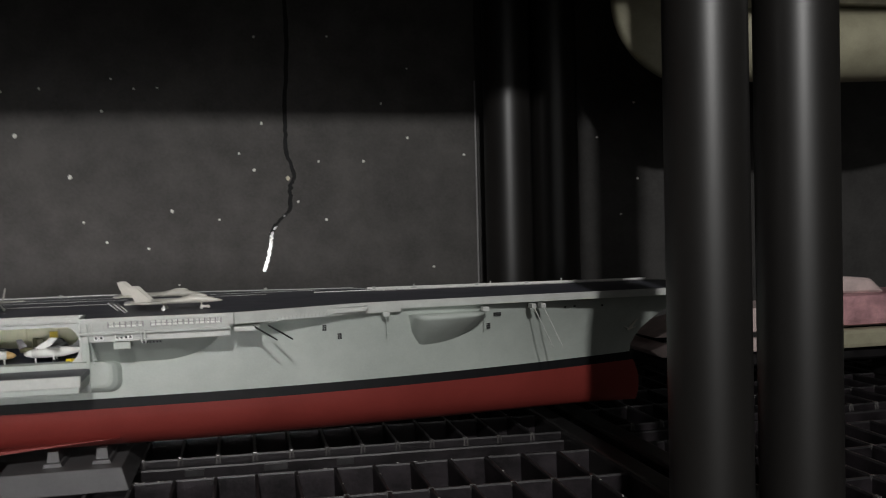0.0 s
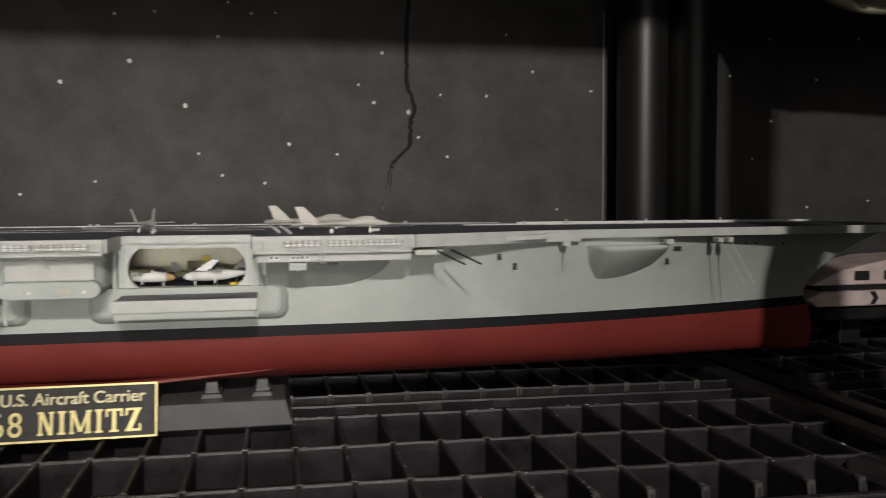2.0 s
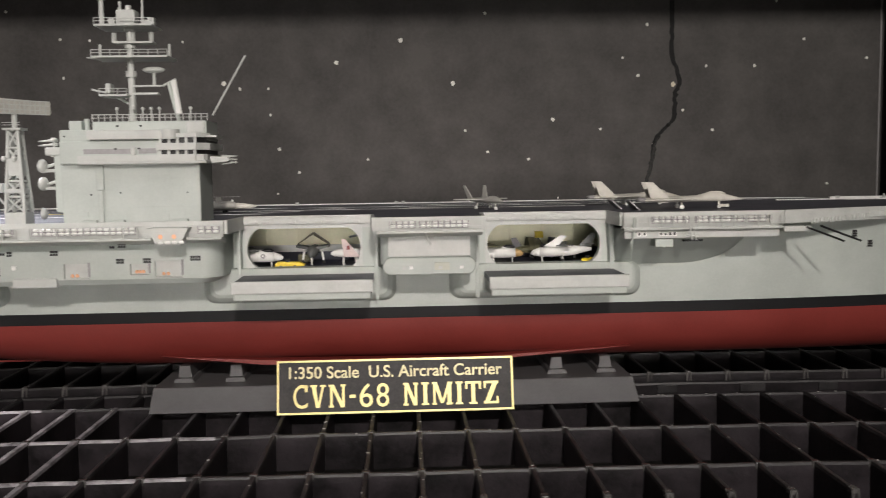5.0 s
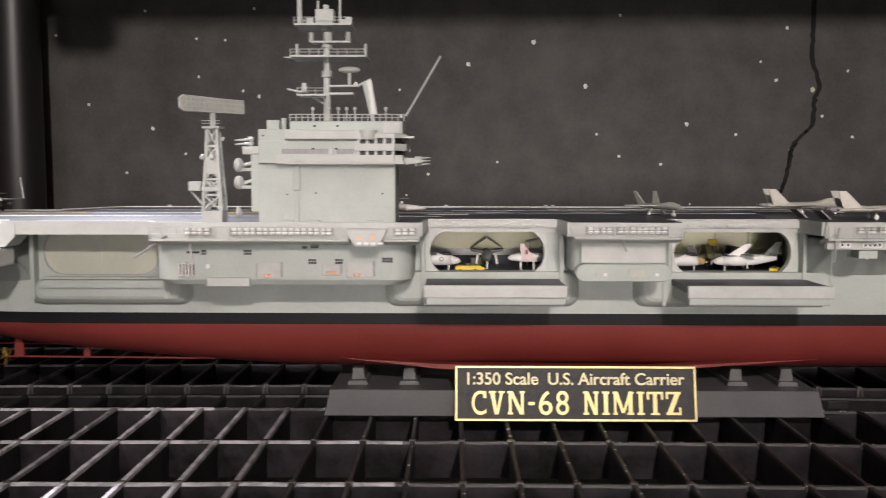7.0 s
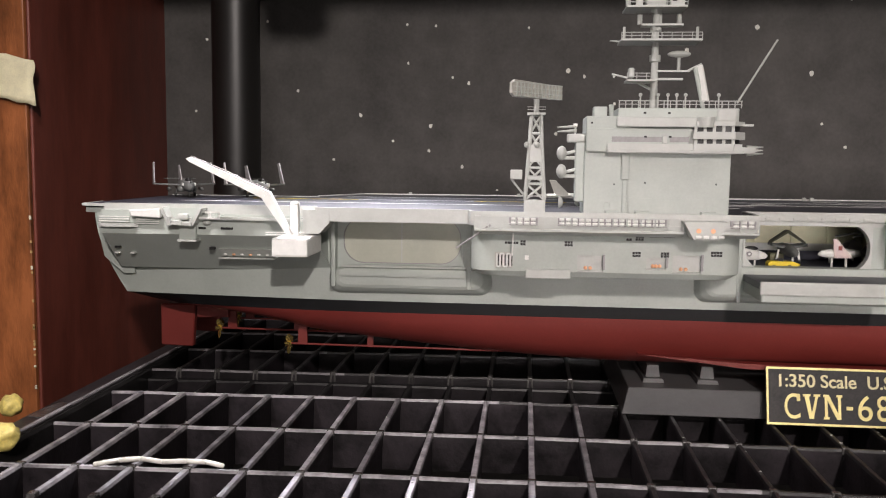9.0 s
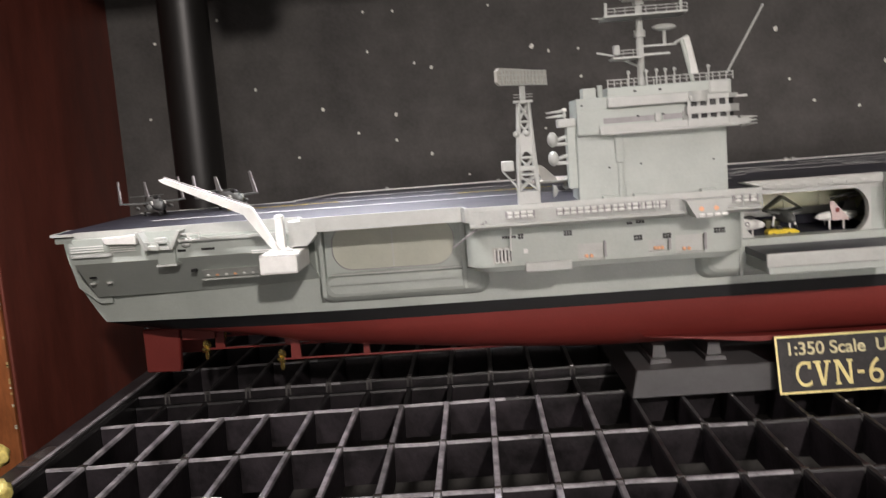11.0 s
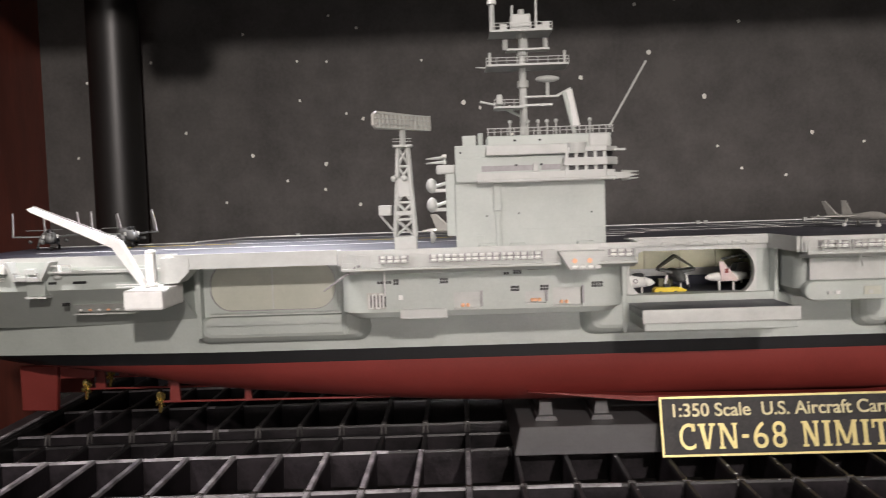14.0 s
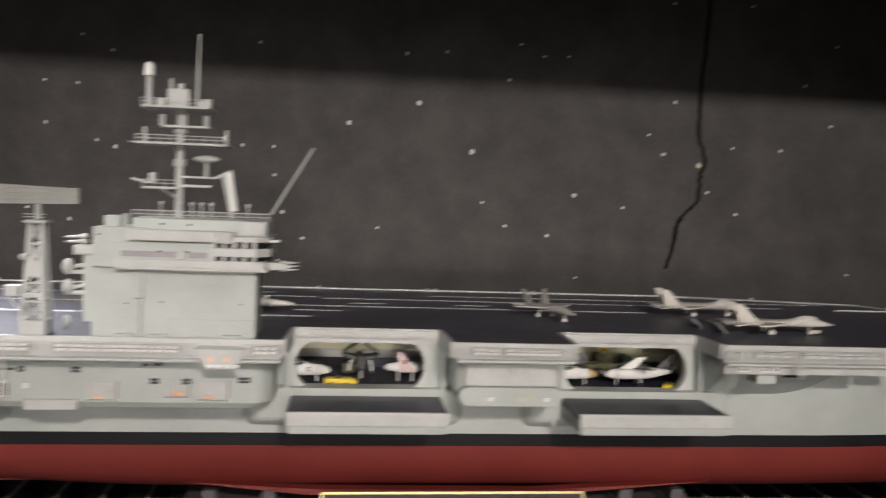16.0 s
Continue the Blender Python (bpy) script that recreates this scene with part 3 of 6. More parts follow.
def hull_part(name, levels, mat, label, skip=()):
    xs = sorted({0.0, 0.012, 0.03, 0.05, 0.075, *(0.1 + 0.02 * i for i in range(26)), 0.322, 0.391, 0.446, 0.515, *(0.6 + 0.0142 * i for i in range(1, 21)), 0.885})
    xs = [x for i, x in enumerate(xs) if i == 0 or x - xs[i - 1] > 1e-4]
    bm = bmesh.new()
    sides = []
    for s in (-1, 1):
        grid = []
        for xi in xs:
            col = []
            for f in levels:
                z = f if f >= 0.05 else keel(xi) + (0.0503 - keel(xi)) * (f / 0.05)
                col.append(bm.verts.new((station(xi, z), s * breadth(xi, z), z)))
            grid.append(col)
        for i in range(len(xs) - 1):
            for j in range(len(levels) - 1):
                xm, zm = (xs[i] + xs[i + 1]) / 2, (levels[j] + levels[j + 1]) / 2
                if s < 0 and any(a < xm < b and c < zm < d for a, b, c, d in skip):
                    continue
                bm.faces.new((grid[i][j], grid[i + 1][j], grid[i + 1][j + 1], grid[i][j + 1]))
        sides.append(grid)
    p, q = sides
    for j in range(len(levels) - 1):
        bm.faces.new((p[0][j], p[0][j + 1], q[0][j + 1], q[0][j]))
        bm.faces.new((p[-1][j], p[-1][j + 1], q[-1][j + 1], q[-1][j]))
    for j in (0, len(levels) - 1):
        for i in range(len(xs) - 1):
            bm.faces.new((p[i][j], p[i + 1][j], q[i + 1][j], q[i][j]))
    bmesh.ops.remove_doubles(bm, verts=bm.verts, dist=1e-6)
    bmesh.ops.recalc_face_normals(bm, faces=bm.faces)
    ob = part(name, bm, mat, ship, label)
    ob.data.shade_smooth()
    ob.data.set_sharp_from_angle(angle=radians(35))
    return ob


BAYS = ((0.322, 0.391), (0.446, 0.515))
hull_part("lower_hull", [0.0, 0.004, 0.009, 0.016, 0.024, 0.033, 0.042, 0.0503], RED, "dull red lower hull")
hull_part("waterline_stripe", [0.0503, 0.0563], BOOT, "black waterline stripe")
hull = hull_part("upper_hull", [0.0563, 0.062, 0.068, 0.074, 0.081, 0.088, 0.095, 0.1008], HULL, "pale grey upper hull", [(a, b, 0.074, 0.2) for a, b in BAYS])
# bilge keel
bm = prism([(0.275, 0.0315), (0.33, 0.0255), (0.44, 0.0245), (0.53, 0.0315), (0.44, 0.0272), (0.33, 0.0282)], "y", -0.0535, -0.047)
part("bilge_keel", bm, RED, ship, "thin red bilge keel")
# flight deck
OUTLINE = [(-.0125, -.046), (-.010, -.072), (.112, -.074), (.1155, -.086), (.19, -.086), (.192, -.0965), (.320, -.0965), (.322, -.0605), (.391, -.0605), (.3925, -.0945), (.445, -.0945), (.4465, -.0605), (.515, -.0605), (.5165, -.088), (.598, -.088), (.672, -.0615), (.70, -.058), (.89, -.047), (.925, -.040), (.936, -.026), (.938, 0), (.936, .03), (.92, .05), (.70, .062), (.688, .080), (.56, .107), (.37, .103), (.192, .104), (.104, .1), (.084, .05), (-.0125, .046)]
deck = part("flight_deck", prism(OUTLINE, "z", 0.1038, Z_DECK), DECK, ship, "near-black flight deck with white lines")


def deck_band(pts, z0, z1):
    """A thin strip along deck edges, from point to point."""
    bm = bmesh.new()
    for (xa, ya), (xb, yb) in zip(pts, pts[1:]):
        d = Vector((xb - xa, yb - ya, 0))
        if d.length < 1e-6:
            continue
        nrm = Vector((d.y, -d.x, 0)).normalized() * 0.0016
        a, b = Vector((xa, ya, 0)), Vector((xb, yb, 0))
        join(bm, prism([(v.x, v.y) for v in (a, b, b + nrm, a + nrm)], "z", z0, z1))
    return bm


edge_star = [p for p in OUTLINE[:20]]
part("deck_edge_trim", deck_band([OUTLINE[0], OUTLINE[1], (.001, -.0721)], 0.1044, 0.1057), TRIM, deck, "thin pale deck tip")
part("deck_edge_trim", deck_band([(.001, -.0721), (.0330, -.0726)], 0.1028, 0.1061), TRIM, deck)
part("deck_edge_trim", deck_band(edge_star[16:], 0.1014, 0.1062), TRIM, deck)
part("deck_edge_trim", deck_band([(.0330, -.0726)] + edge_star[2:17], 0.0995, 0.1062), TRIM, deck, "pale grey deck edge")
part("deck_edge_trim", deck_band(OUTLINE[19:], 0.1002, 0.1060), TRIM, deck, "pale grey deck edge")
part("deck_underside", prism([(x, y * 0.985) for x, y in OUTLINE], "z", 0.1010, 0.1036), HULL, deck)
for x0, x1, y0, y1, m in (
    (0.335, 0.62, 0.0545, 0.0556, WHITE), (0.10, 0.33, 0.060, 0.0612, WHITE), (0.05, 0.115, 0.020, 0.0213, YELLOW), (0.1152, 0.185, 0.020, 0.0213, WHITE), (0.1852, 0.240, 0.020, 0.0213, YELLOW), (0.2402, 0.52, 0.020, 0.0213, WHITE), (0.02, 0.33, -0.0225, -0.0205, WHITE), (0.40, 0.66, 0.0775, 0.0783, WHITE), (0.70, 0.90, 0.0455, 0.0468, WHITE), (0.32, 0.345, 0.001, 0.0022, WHITE), (0.41, 0.43, 0.034, 0.0352, WHITE), (0.35, 0.37, 0.034, 0.0352, WHITE),
):
    part("deck_line", box(x0, x1, y0, y1, Z_DECK - 0.0002, Z_DECK + 0.00012), m, deck)
part("catapult_rail", box(0.655, 0.90, 0.052, 0.0535, Z_DECK - 0.0002, Z_DECK + 0.0006), WHITE, deck)

def bulge_plate(x0, x1, z0, z1):
    """A thick plate on the hull side with rounded lower corners and an underside that slopes back to the hull."""
    rings = [(0.0, -0.0555), (0.0004, -0.0590), (0.0022, -0.0628), (0.0046, -0.0652), (0.0064, -0.0658)]
    bm = bmesh.new()
    loops = []
    for inset, y in rings:
        loops.append([bm.verts.new((u, y, v)) for u, v in stadium(x0 + inset, x1 - inset, z0 + inset * 0.85, z1, 0.0062 - inset * 0.3, 6)])
    for p, q in zip(loops, loops[1:]):
        for i in range(len(p)):
            bm.faces.new((p[i], p[(i + 1) % len(p)], q[(i + 1) % len(p)], q[i]))
    bm.faces.new(loops[-1])
    bm.faces.new(loops[0])
    bmesh.ops.recalc_face_normals(bm, faces=bm.faces)
    return bm


# elevators and their bays
for k, (a, b) in enumerate(BAYS):
    x0, x1 = ((0.3242, 0.3836), (0.4506, 0.5108))[k]
    hole = stadium(x0, x1, 0.0770, 0.1006, 0.0112, 8)
    bay = part("hangar_bay", holed_plate(a - 0.001, b + 0.001, 0.074, 0.1045, hole, -0.0602, -0.0568), HULL, ship, "grey hangar side with an oblong opening")
    part("opening_rim", holed_plate(x0 - 0.0009, x1 + 0.0009, 0.0761, 0.1014, hole, -0.0612, -0.0600), TRIM, bay)
    part("header_beam", box(a, b - 0.001, -0.0635, -0.0604, 0.1016, 0.1056, 0.0005), TRIM, bay)
    for i in range(9):
        part("header_block", box(a + 0.004 + i * 0.0066, a + 0.0085 + i * 0.0066, -0.0642, -0.0634, 0.1024, 0.1036, 0.0002), TRIM, bay)
    h0, h1 = ((0.3120, 0.4000), (0.4380, 0.5270))[k]
    part("hangar_floor", box(h0, h1, -0.0568, -0.0050, 0.0752, 0.0771), BAYFLOOR, bay, "dark blue hangar floor")
    part("hangar_wall", box(h0, h1, -0.0050, -0.0035, 0.0752, 0.1035), CREAM, bay, "cream hangar wall")
    for xa in (h0 - 0.0020, h1):
        part("hangar_wall", box(xa, xa + 0.0018, -0.0565, -0.0051, 0.0752, 0.1035), CREAM, bay)
    part("hangar_ceiling", box(h0, h1, -0.0565, -0.0051, 0.1018, 0.1030), CREAM, bay)
    # wall base in floor colour, so the floor looks deeper from the camera
    part("floor_band", box(h0, h1, -0.0062, -0.0051, 0.0772, 0.0822), BAYFLOOR, bay, "dark blue band in place of deeper floor")
    part("hangar_rail", box(h0, h1, -0.0064, -0.0051, 0.0823, 0.0862), WHITE if k == 0 else CREAM, bay)
    for i in range(6):
        xx = h0 + 0.012 + i * 0.019
        part("hangar_pilaster", box(xx, xx + 0.0014, -0.0068, -0.0051, 0.0864, 0.1015), CREAM, bay)
    if k:
        part("wall_locker", box(0.4840, 0.4890, -0.0075, -0.0051, 0.0880, 0.0918, 0.0003), YELLOW, bay, "small yellow wall locker")
    e0, e1 = ((0.3224, 0.3910), (0.4480, 0.5172))[k]
    lift = part("elevator", prism([(e0 + 0.0005, -0.0604), (e1 - 0.0005, -0.0604), (e1 - 0.0005, -0.0975), (e0 + 0.0005, -0.0975)], "z", 0.0725, 0.0756), DECK, ship, "lowered dark deck elevator with a grey edge")
    part("elevator_edge", box(e0, e1, -0.0995, -0.0974, 0.0702, 0.0764, 0.0006), TRIM, lift)
    part("elevator_edge", box(e0 + 0.001, e1 - 0.001, -0.0982, -0.0605, 0.0668, 0.0722, 0.0006), HULL, lift)
    for xx in (a - 0.0022, b):
        part("guide_rail", box(xx, xx + 0.002, -0.0665, -0.0575, 0.0615, 0.1020, 0.0005), HULL, bay)
    # rounded doubling plate under the lift
    d0, d1 = ((0.3005, 0.4022), (0.4300, 0.5335))[k]
    part("doubling_plate", bulge_plate(d0, d1, 0.0600, 0.0790), HULL, ship)


def sponson(name, x0, x1, z_knee, z_low, y_out, y_in, mat, label, r=0.012, niches=(), deep=0.0022):
    """A bulge on the side: plan rounded at both ends, upright above the knee, sloping in below it, with niches let into its flat face."""
    n = 8

    def plan(y, inset):
        out = []
        for i in range(n + 1):
            a = math.pi + math.pi / 2 * i / n
            out.append((x0 + inset + r + r * math.cos(a), y + r + r * math.sin(a)))
        for i in range(n + 1):
            a = 1.5 * math.pi + math.pi / 2 * i / n
            out.append((x1 - inset - r + r * math.cos(a), y + r + r * math.sin(a)))
        return out
    bm = bmesh.new()
    rings = []
    for y, inset, z in ((y_out, 0, 0.1015), (y_out, 0, z_knee), (y_in, 0.004, z_low)):
        pl = plan(y, inset)
        ring = [bm.verts.new((u, max(v, y), z)) for u, v in pl]
        ring = [bm.verts.new((pl[0][0], -0.052, z))] + ring + [bm.verts.new((pl[-1][0], -0.052, z))]
        rings.append(ring)
    for k, (a, b) in enumerate(zip(rings, rings[1:])):
        for i in range(len(a) - 1):
            if not (k == 0 and i == n + 1):
                bm.faces.new((a[i], a[i + 1], b[i + 1], b[i]))
    # the flat face, cell by cell round the niches
    xs = sorted({x0 + r, x1 - r, *(v for h in niches for v in h[:2])})
    zs = sorted({z_knee, 0.1015, *(v for h in niches for v in h[2:])})
    for xa, xb in zip(xs, xs[1:]):
        for za, zb in zip(zs, zs[1:]):
            if not any(h[0] < (xa + xb) / 2 < h[1] and h[2] < (za + zb) / 2 < h[3] for h in niches):
                bm.faces.new([bm.verts.new((u, y_out, v)) for u, v in ((xa, za), (xb, za), (xb, zb), (xa, zb))])
    for xa, xb, za, zb in niches:
        near = [(xa, za), (xb, za), (xb, zb), (xa, zb)]
        for (u, v), (p, q) in zip(near, near[1:] + near[:1]):
            bm.faces.new([bm.verts.new(c) for c in ((u, y_out, v), (p, y_out, q), (p, y_out + deep, q), (u, y_out + deep, v))])
        bm.faces.new([bm.verts.new((u, y_out + deep, v)) for u, v in near])
    bm.faces.new(rings[0])
    bm.faces.new(rings[-1])
    bmesh.ops.remove_doubles(bm, verts=bm.verts, dist=1e-6)
    bmesh.ops.recalc_face_normals(bm, faces=bm.faces)
    ob = part(name, bm, mat, ship, label)
    ob.data.shade_smooth()
    ob.data.set_sharp_from_angle(angle=radians(30))
    return ob


NICHES = ((0.2405, 0.2525, 0.0785, 0.0858), (0.2725, 0.2815, 0.0800, 0.0852), (0.2845, 0.2975, 0.0788, 0.0866))
isl_sp = sponson("island_sponson", 0.190, 0.3165, 0.0778, 0.0752, -0.0905, -0.0885, HULL, "grey bulge below the island with small windows", 0.010, NICHES)
mid_sp = sponson("middle_sponson", 0.3945, 0.4435, 0.0820, 0.0775, -0.088, -0.082, HULL, "grey bulge between the elevators", 0.010)


def half_bowl(name, x0, x1, z0, z1, y_out, mat, label, peak):
    """A downward-tapering bulge under the deck edge."""
    bm = bmesh.new()
    n, m = 20, 7
    rows = []
    for j in range(m + 1):
        t = j / m
        row = []
        for i in range(n + 1):
            u = i / n
            x = x0 + (x1 - x0) * u
            a, c = peak
            s = (u / a) ** 0.5 if u < a else 1.0 if u < c else math.sqrt(max(0.0, 1 - ((u - c) / (1 - c)) ** 2))
            low = z1 - (z1 - z0) * s
            z = z1 + (low - z1) * t
            yw = -breadth(min(0.885, x if x <= 0.6 else 0.6 + (x - 0.6) * 0.285 / (stem_x(z) - 0.6)), z) + 0.0008
            yo = yw + (y_out - yw) * min(1, s * 1.5)
            row.append(bm.verts.new((x, yo + (yw - yo) * t ** 1.15, z)))
        rows.append(row)
    for a, b in zip(rows, rows[1:]):
        for i in range(n):
            bm.faces.new((a[i], a[i + 1], b[i + 1], b[i]))
    top = [bm.verts.new((v.co.x, -0.045, z1)) for v in rows[0]]
    for i in range(n):
        bm.faces.new((rows[0][i], top[i], top[i + 1], rows[0][i + 1]))
    bmesh.ops.remove_doubles(bm, verts=bm.verts, dist=1e-7)
    bmesh.ops.recalc_face_normals(bm, faces=bm.faces)
    ob = part(name, bm, mat, ship, label, True)
    return ob


half_bowl("forward_sponson", 0.5165, 0.592, 0.0765, 0.0975, -0.0875, HULL, "curved grey bulge forward of the elevators", (0.03, 0.5))
half_bowl("bow_sponson", 0.7060, 0.7585, 0.0752, 0.0965, -0.0700, HULL, "curved grey bulge near the bow", (0.16, 0.22))

# stern quarter: upright flank with a slanting step below the deck
bm = prism([(-0.0765, 0.1012), (-0.0765, 0.0908), (-0.0545, 0.0710), (-0.047, 0.0710), (-0.047, 0.1012)], "x", -0.008, 0.1145)
for v in bm.verts:
    if v.co.x < 0:
        v.co.x = -0.0012 if v.co.z > 0.1 else 0.0008 if v.co.z > 0.08 else 0.0004 if v.co.y < -0.05 else 0.0060
    elif v.co.x > 0.1:
        v.co.x = 0.1105 if v.co.y < -0.07 else 0.1158
part("stern_flank", bm, HULL, ship, "grey stern flank sloping in below")
bm = prism([(-0.0125, 0.1012), (-0.0145, 0.094), (-0.0105, 0.076), (0.0, 0.0672), (0.0062, 0.0672), (0.0062, 0.1012)], "y", -0.0515, 0.05)
part("transom", bm, HULL, ship)

# closed after bay
bm = box(0.1165, 0.1905, -0.0605, -0.0560, 0.0640, 0.0995, 0.0004)
bay3 = part("after_bay", bm, HULL, ship, "closed grey hangar bay with an oblong door")
part("bay_door", prism(stadium(0.1235, 0.1835, 0.0770, 0.1000, 0.0100), "y", -0.0616, -0.0600), DOORGREY, bay3, "pale closed oblong door")
ring = holed_plate(0.1225, 0.1845, 0.0760, 0.1010, stadium(0.1235, 0.1835, 0.0770, 0.1000, 0.0100), -0.0621, -0.0604)
part("door_rim", ring, HULL, bay3)
part("door_split", box(0.1530, 0.1536, -0.0619, -0.0614, 0.0775, 0.0995), TRIM, bay3)
for z in (0.0745, 0.0665):
    part("ledge", box(0.122, 0.186, -0.0618, -0.0604, z, z + 0.0007), TRIM, bay3)
for x in (0.1175, 0.1870):
    part("guide_rail", box(x, x + 0.0022, -0.0665, -0.0600, 0.0645, 0.1000, 0.0005), HULL, bay3)
part("doubling_plate", bulge_plate(0.1148, 0.2000, 0.0605, 0.0742), HULL, bay3)
part("door_outline", ring_plate(stadium(0.1232, 0.1838, 0.0767, 0.1003, 0.0103), stadium(0.1236, 0.1834, 0.0771, 0.0999, 0.0099), -0.0624, -0.0610), JETDARK, bay3)

# openings and small black marks on the side
def marks(parent, x, z, y, cols, rows, w=0.00112, h=0.0011, gap=0.0013, mat=None):
    for i in range(cols):
        for j in range(rows):
            xx, zz = x + i * gap, z - j * gap
            part("porthole", box(xx, xx + w, y - 0.0003, y + 0.001, zz - h, zz), mat or DARK, parent)


yi = -0.0905
for x, z, c, r in ((0.2065, 0.0917, 5, 1), (0.2138, 0.0924, 2, 2), (0.2345, 0.0924, 3, 2), (0.2630, 0.0942, 2, 1), (0.2672, 0.0957, 3, 2), (0.2735, 0.0960, 4, 1), (0.2800, 0.0960, 4, 1), (0.2660, 0.0880, 3, 2), (0.2790, 0.0880, 3, 2), (0.2930, 0.0957, 3, 1), (0.3018, 0.0888, 4, 2)):
    marks(isl_sp, x, z, yi, c, r)
for i, (x0, x1, z0, z1) in enumerate(NICHES):
    part("niche_sill", box(x0 - 0.0004, x1 + 0.0004, yi - 0.0006, yi + 0.0006, z0 - 0.0005, z0, 0.0001), TRIM, isl_sp)
    part("niche_back", box(x0, x1, yi + 0.0019, yi + 0.0021, z0, z1), TRIM, isl_sp)
    # dark bar paints the shaded right side of the niche
    part("niche_shade", box(x1 - 0.0001, x1 + 0.0009, yi - 0.0007, yi + 0.0005, z0 + 0.0008, z1 + 0.0006), JETDARK, isl_sp, "dark bar painted as shade at the niche side")
    for dx in (0.0040, 0.0062) if i != 1 else (0.0030, 0.0045, 0.0062):
        part("float", ball((x0 + dx, yi + 0.0006, z0 + 0.0014), 0.0009, 0.0006, 0.0009, 8), ORANGE, isl_sp, "small orange float")
part("lower_box", box(0.2165, 0.2375, -0.0922, -0.0800, 0.0746, 0.0790, 0.0004), TRIM, isl_sp)
rack = part("hose_rack", box(0.2018, 0.2102, yi - 0.0005, yi + 0.0004, 0.0792, 0.0866), JETMID, isl_sp, "rack of looped white hoses")
for i in range(5):
    part("hose", rod((0.2028 + i * 0.0016, yi - 0.0008, 0.0798), (0.2028 + i * 0.0016, yi - 0.0008, 0.0860), 0.00042, n=6), WHITE, rack)
    if i < 4:
        zz = 0.0860 if i % 2 else 0.0798
        part("hose", rod((0.2028 + i * 0.0016, yi - 0.0008, zz), (0.2044 + i * 0.0016, yi - 0.0008, zz), 0.00042, n=6), WHITE, rack)
    part("hose_gap", box(0.2033 + i * 0.0016, 0.2038 + i * 0.0016, yi - 0.0007, yi - 0.0004, 0.0803, 0.0855), DARK, rack)
part("locker", box(0.2160, 0.2178, yi - 0.0008, yi + 0.0004, 0.0833, 0.0853), WHITE, isl_sp)
part("bracket_pole", rod((0.2105, -0.0985, 0.0975), (0.2100, -0.0925, 0.0853), 0.00045, n=6), WHITE, isl_sp)
part("boom", rod((0.2000, -0.1000, 0.1000), (0.1840, -0.1000, 0.0890), 0.0006, 0.0004, n=6), JETDARK, isl_sp, "slanting dark boom")

# middle sponson: white panel above a ledge with rounded ends
part("panel", box(0.3985, 0.4395, -0.0892, -0.0878, 0.0862, 0.0962, 0.0003), TRIM, mid_sp, "plain pale panel")
part("ledge", prism(stadium(0.3958, 0.4422, 0.0772, 0.0858, 0.0042), "y", -0.0908, -0.0850, bevel=0.0005), HULL, mid_sp)
part("antenna_arm", rod((0.4165, -0.0985, 0.0985), (0.4195, -0.0945, 0.0925), 0.0005, n=6), TRIM, mid_sp)
for i, x in enumerate((0.4055, 0.409, 0.4235, 0.434)):
    part("fitting", box(x, x + 0.0018, -0.0916, -0.0900, 0.0800, 0.0815), WHITE if i % 2 else TRIM, mid_sp)
part("locker", box(0.4215, 0.4290, -0.0914, -0.0902, 0.0795, 0.0832), DOORGREY, mid_sp)


# walkways with life raft canisters along the deck edge
def raft_mesh():
    bm = rod((-0.0011, 0, 0), (0.0011, 0, 0), 0.00072, n=8)
    rod((-0.0002, 0, 0), (0.0002, 0, 0), 0.00082, n=8, bm=bm)
    me = bpy.data.meshes.new("raft_canister")
    bm.to_mesh(me)
    bm.free()
    me.materials.append(WHITE)
    return me


RAFT = raft_mesh()


def walkway(x0, x1, y, z0, z1, rafts, label="pale grey catwalk with rows of raft canisters"):
    w = part("catwalk", box(x0, x1, y, y + 0.0065, z0, z0 + 0.0010, 0.0002), TRIM, ship, label)
    part("parapet", box(x0, x1, y + 0.0042, y + 0.0052, z0 + 0.001, z1), TRIM, w)
    n = max(2, int((x1 - x0) / 0.006))
    for i in range(n + 1):
        xx = x0 + (x1 - x0 - 0.0006) * i / n
        part("stanchion", box(xx, xx + 0.0005, y, y + 0.0006, z0 + 0.001, z1), TRIM, w)
    for k in (0.55, 1.0):
        zz = z0 + (z1 - z0) * k
        part("rail", box(x0, x1, y, y + 0.0004, zz - 0.0003, zz), TRIM, w)
    for xa, xb in rafts:
        part("canister_rack", box(xa - 0.0006, xb + 0.0006, y + 0.0034, y + 0.0040, z1 - 0.0040, z1 - 0.0004), JETDARK, w)
        m = max(2, round((xb - xa) / 0.0030))
        for i in range(m):
            for zz in (z1 - 0.0012, z1 - 0.0030):
                shared_part("raft_canister", RAFT, w, (xa + (i + 0.5) * (xb - xa) / m, y + 0.0026, zz))
    part("underside", prism([(y + 0.0005, z0), (y + 0.0100, z0 - 0.0022), (y + 0.0100, z0)], "x", x0, x1), TRIM, w)
    return w


walkway(0.1925, 0.2870, -0.1035, 0.0975, 0.1042, ((0.2090, 0.2210), (0.2310, 0.2790)))
walkway(0.3035, 0.3200, -0.1035, 0.0975, 0.1042, ((0.3085, 0.3185),))
walkway(0.3935, 0.4450, -0.1005, 0.0985, 0.1048, ((0.4000, 0.4120), (0.4145, 0.4380)))
walkway(0.5160, 0.5960, -0.0935, 0.0975, 0.1045, ((0.5310, 0.5490), (0.5530, 0.5910)))
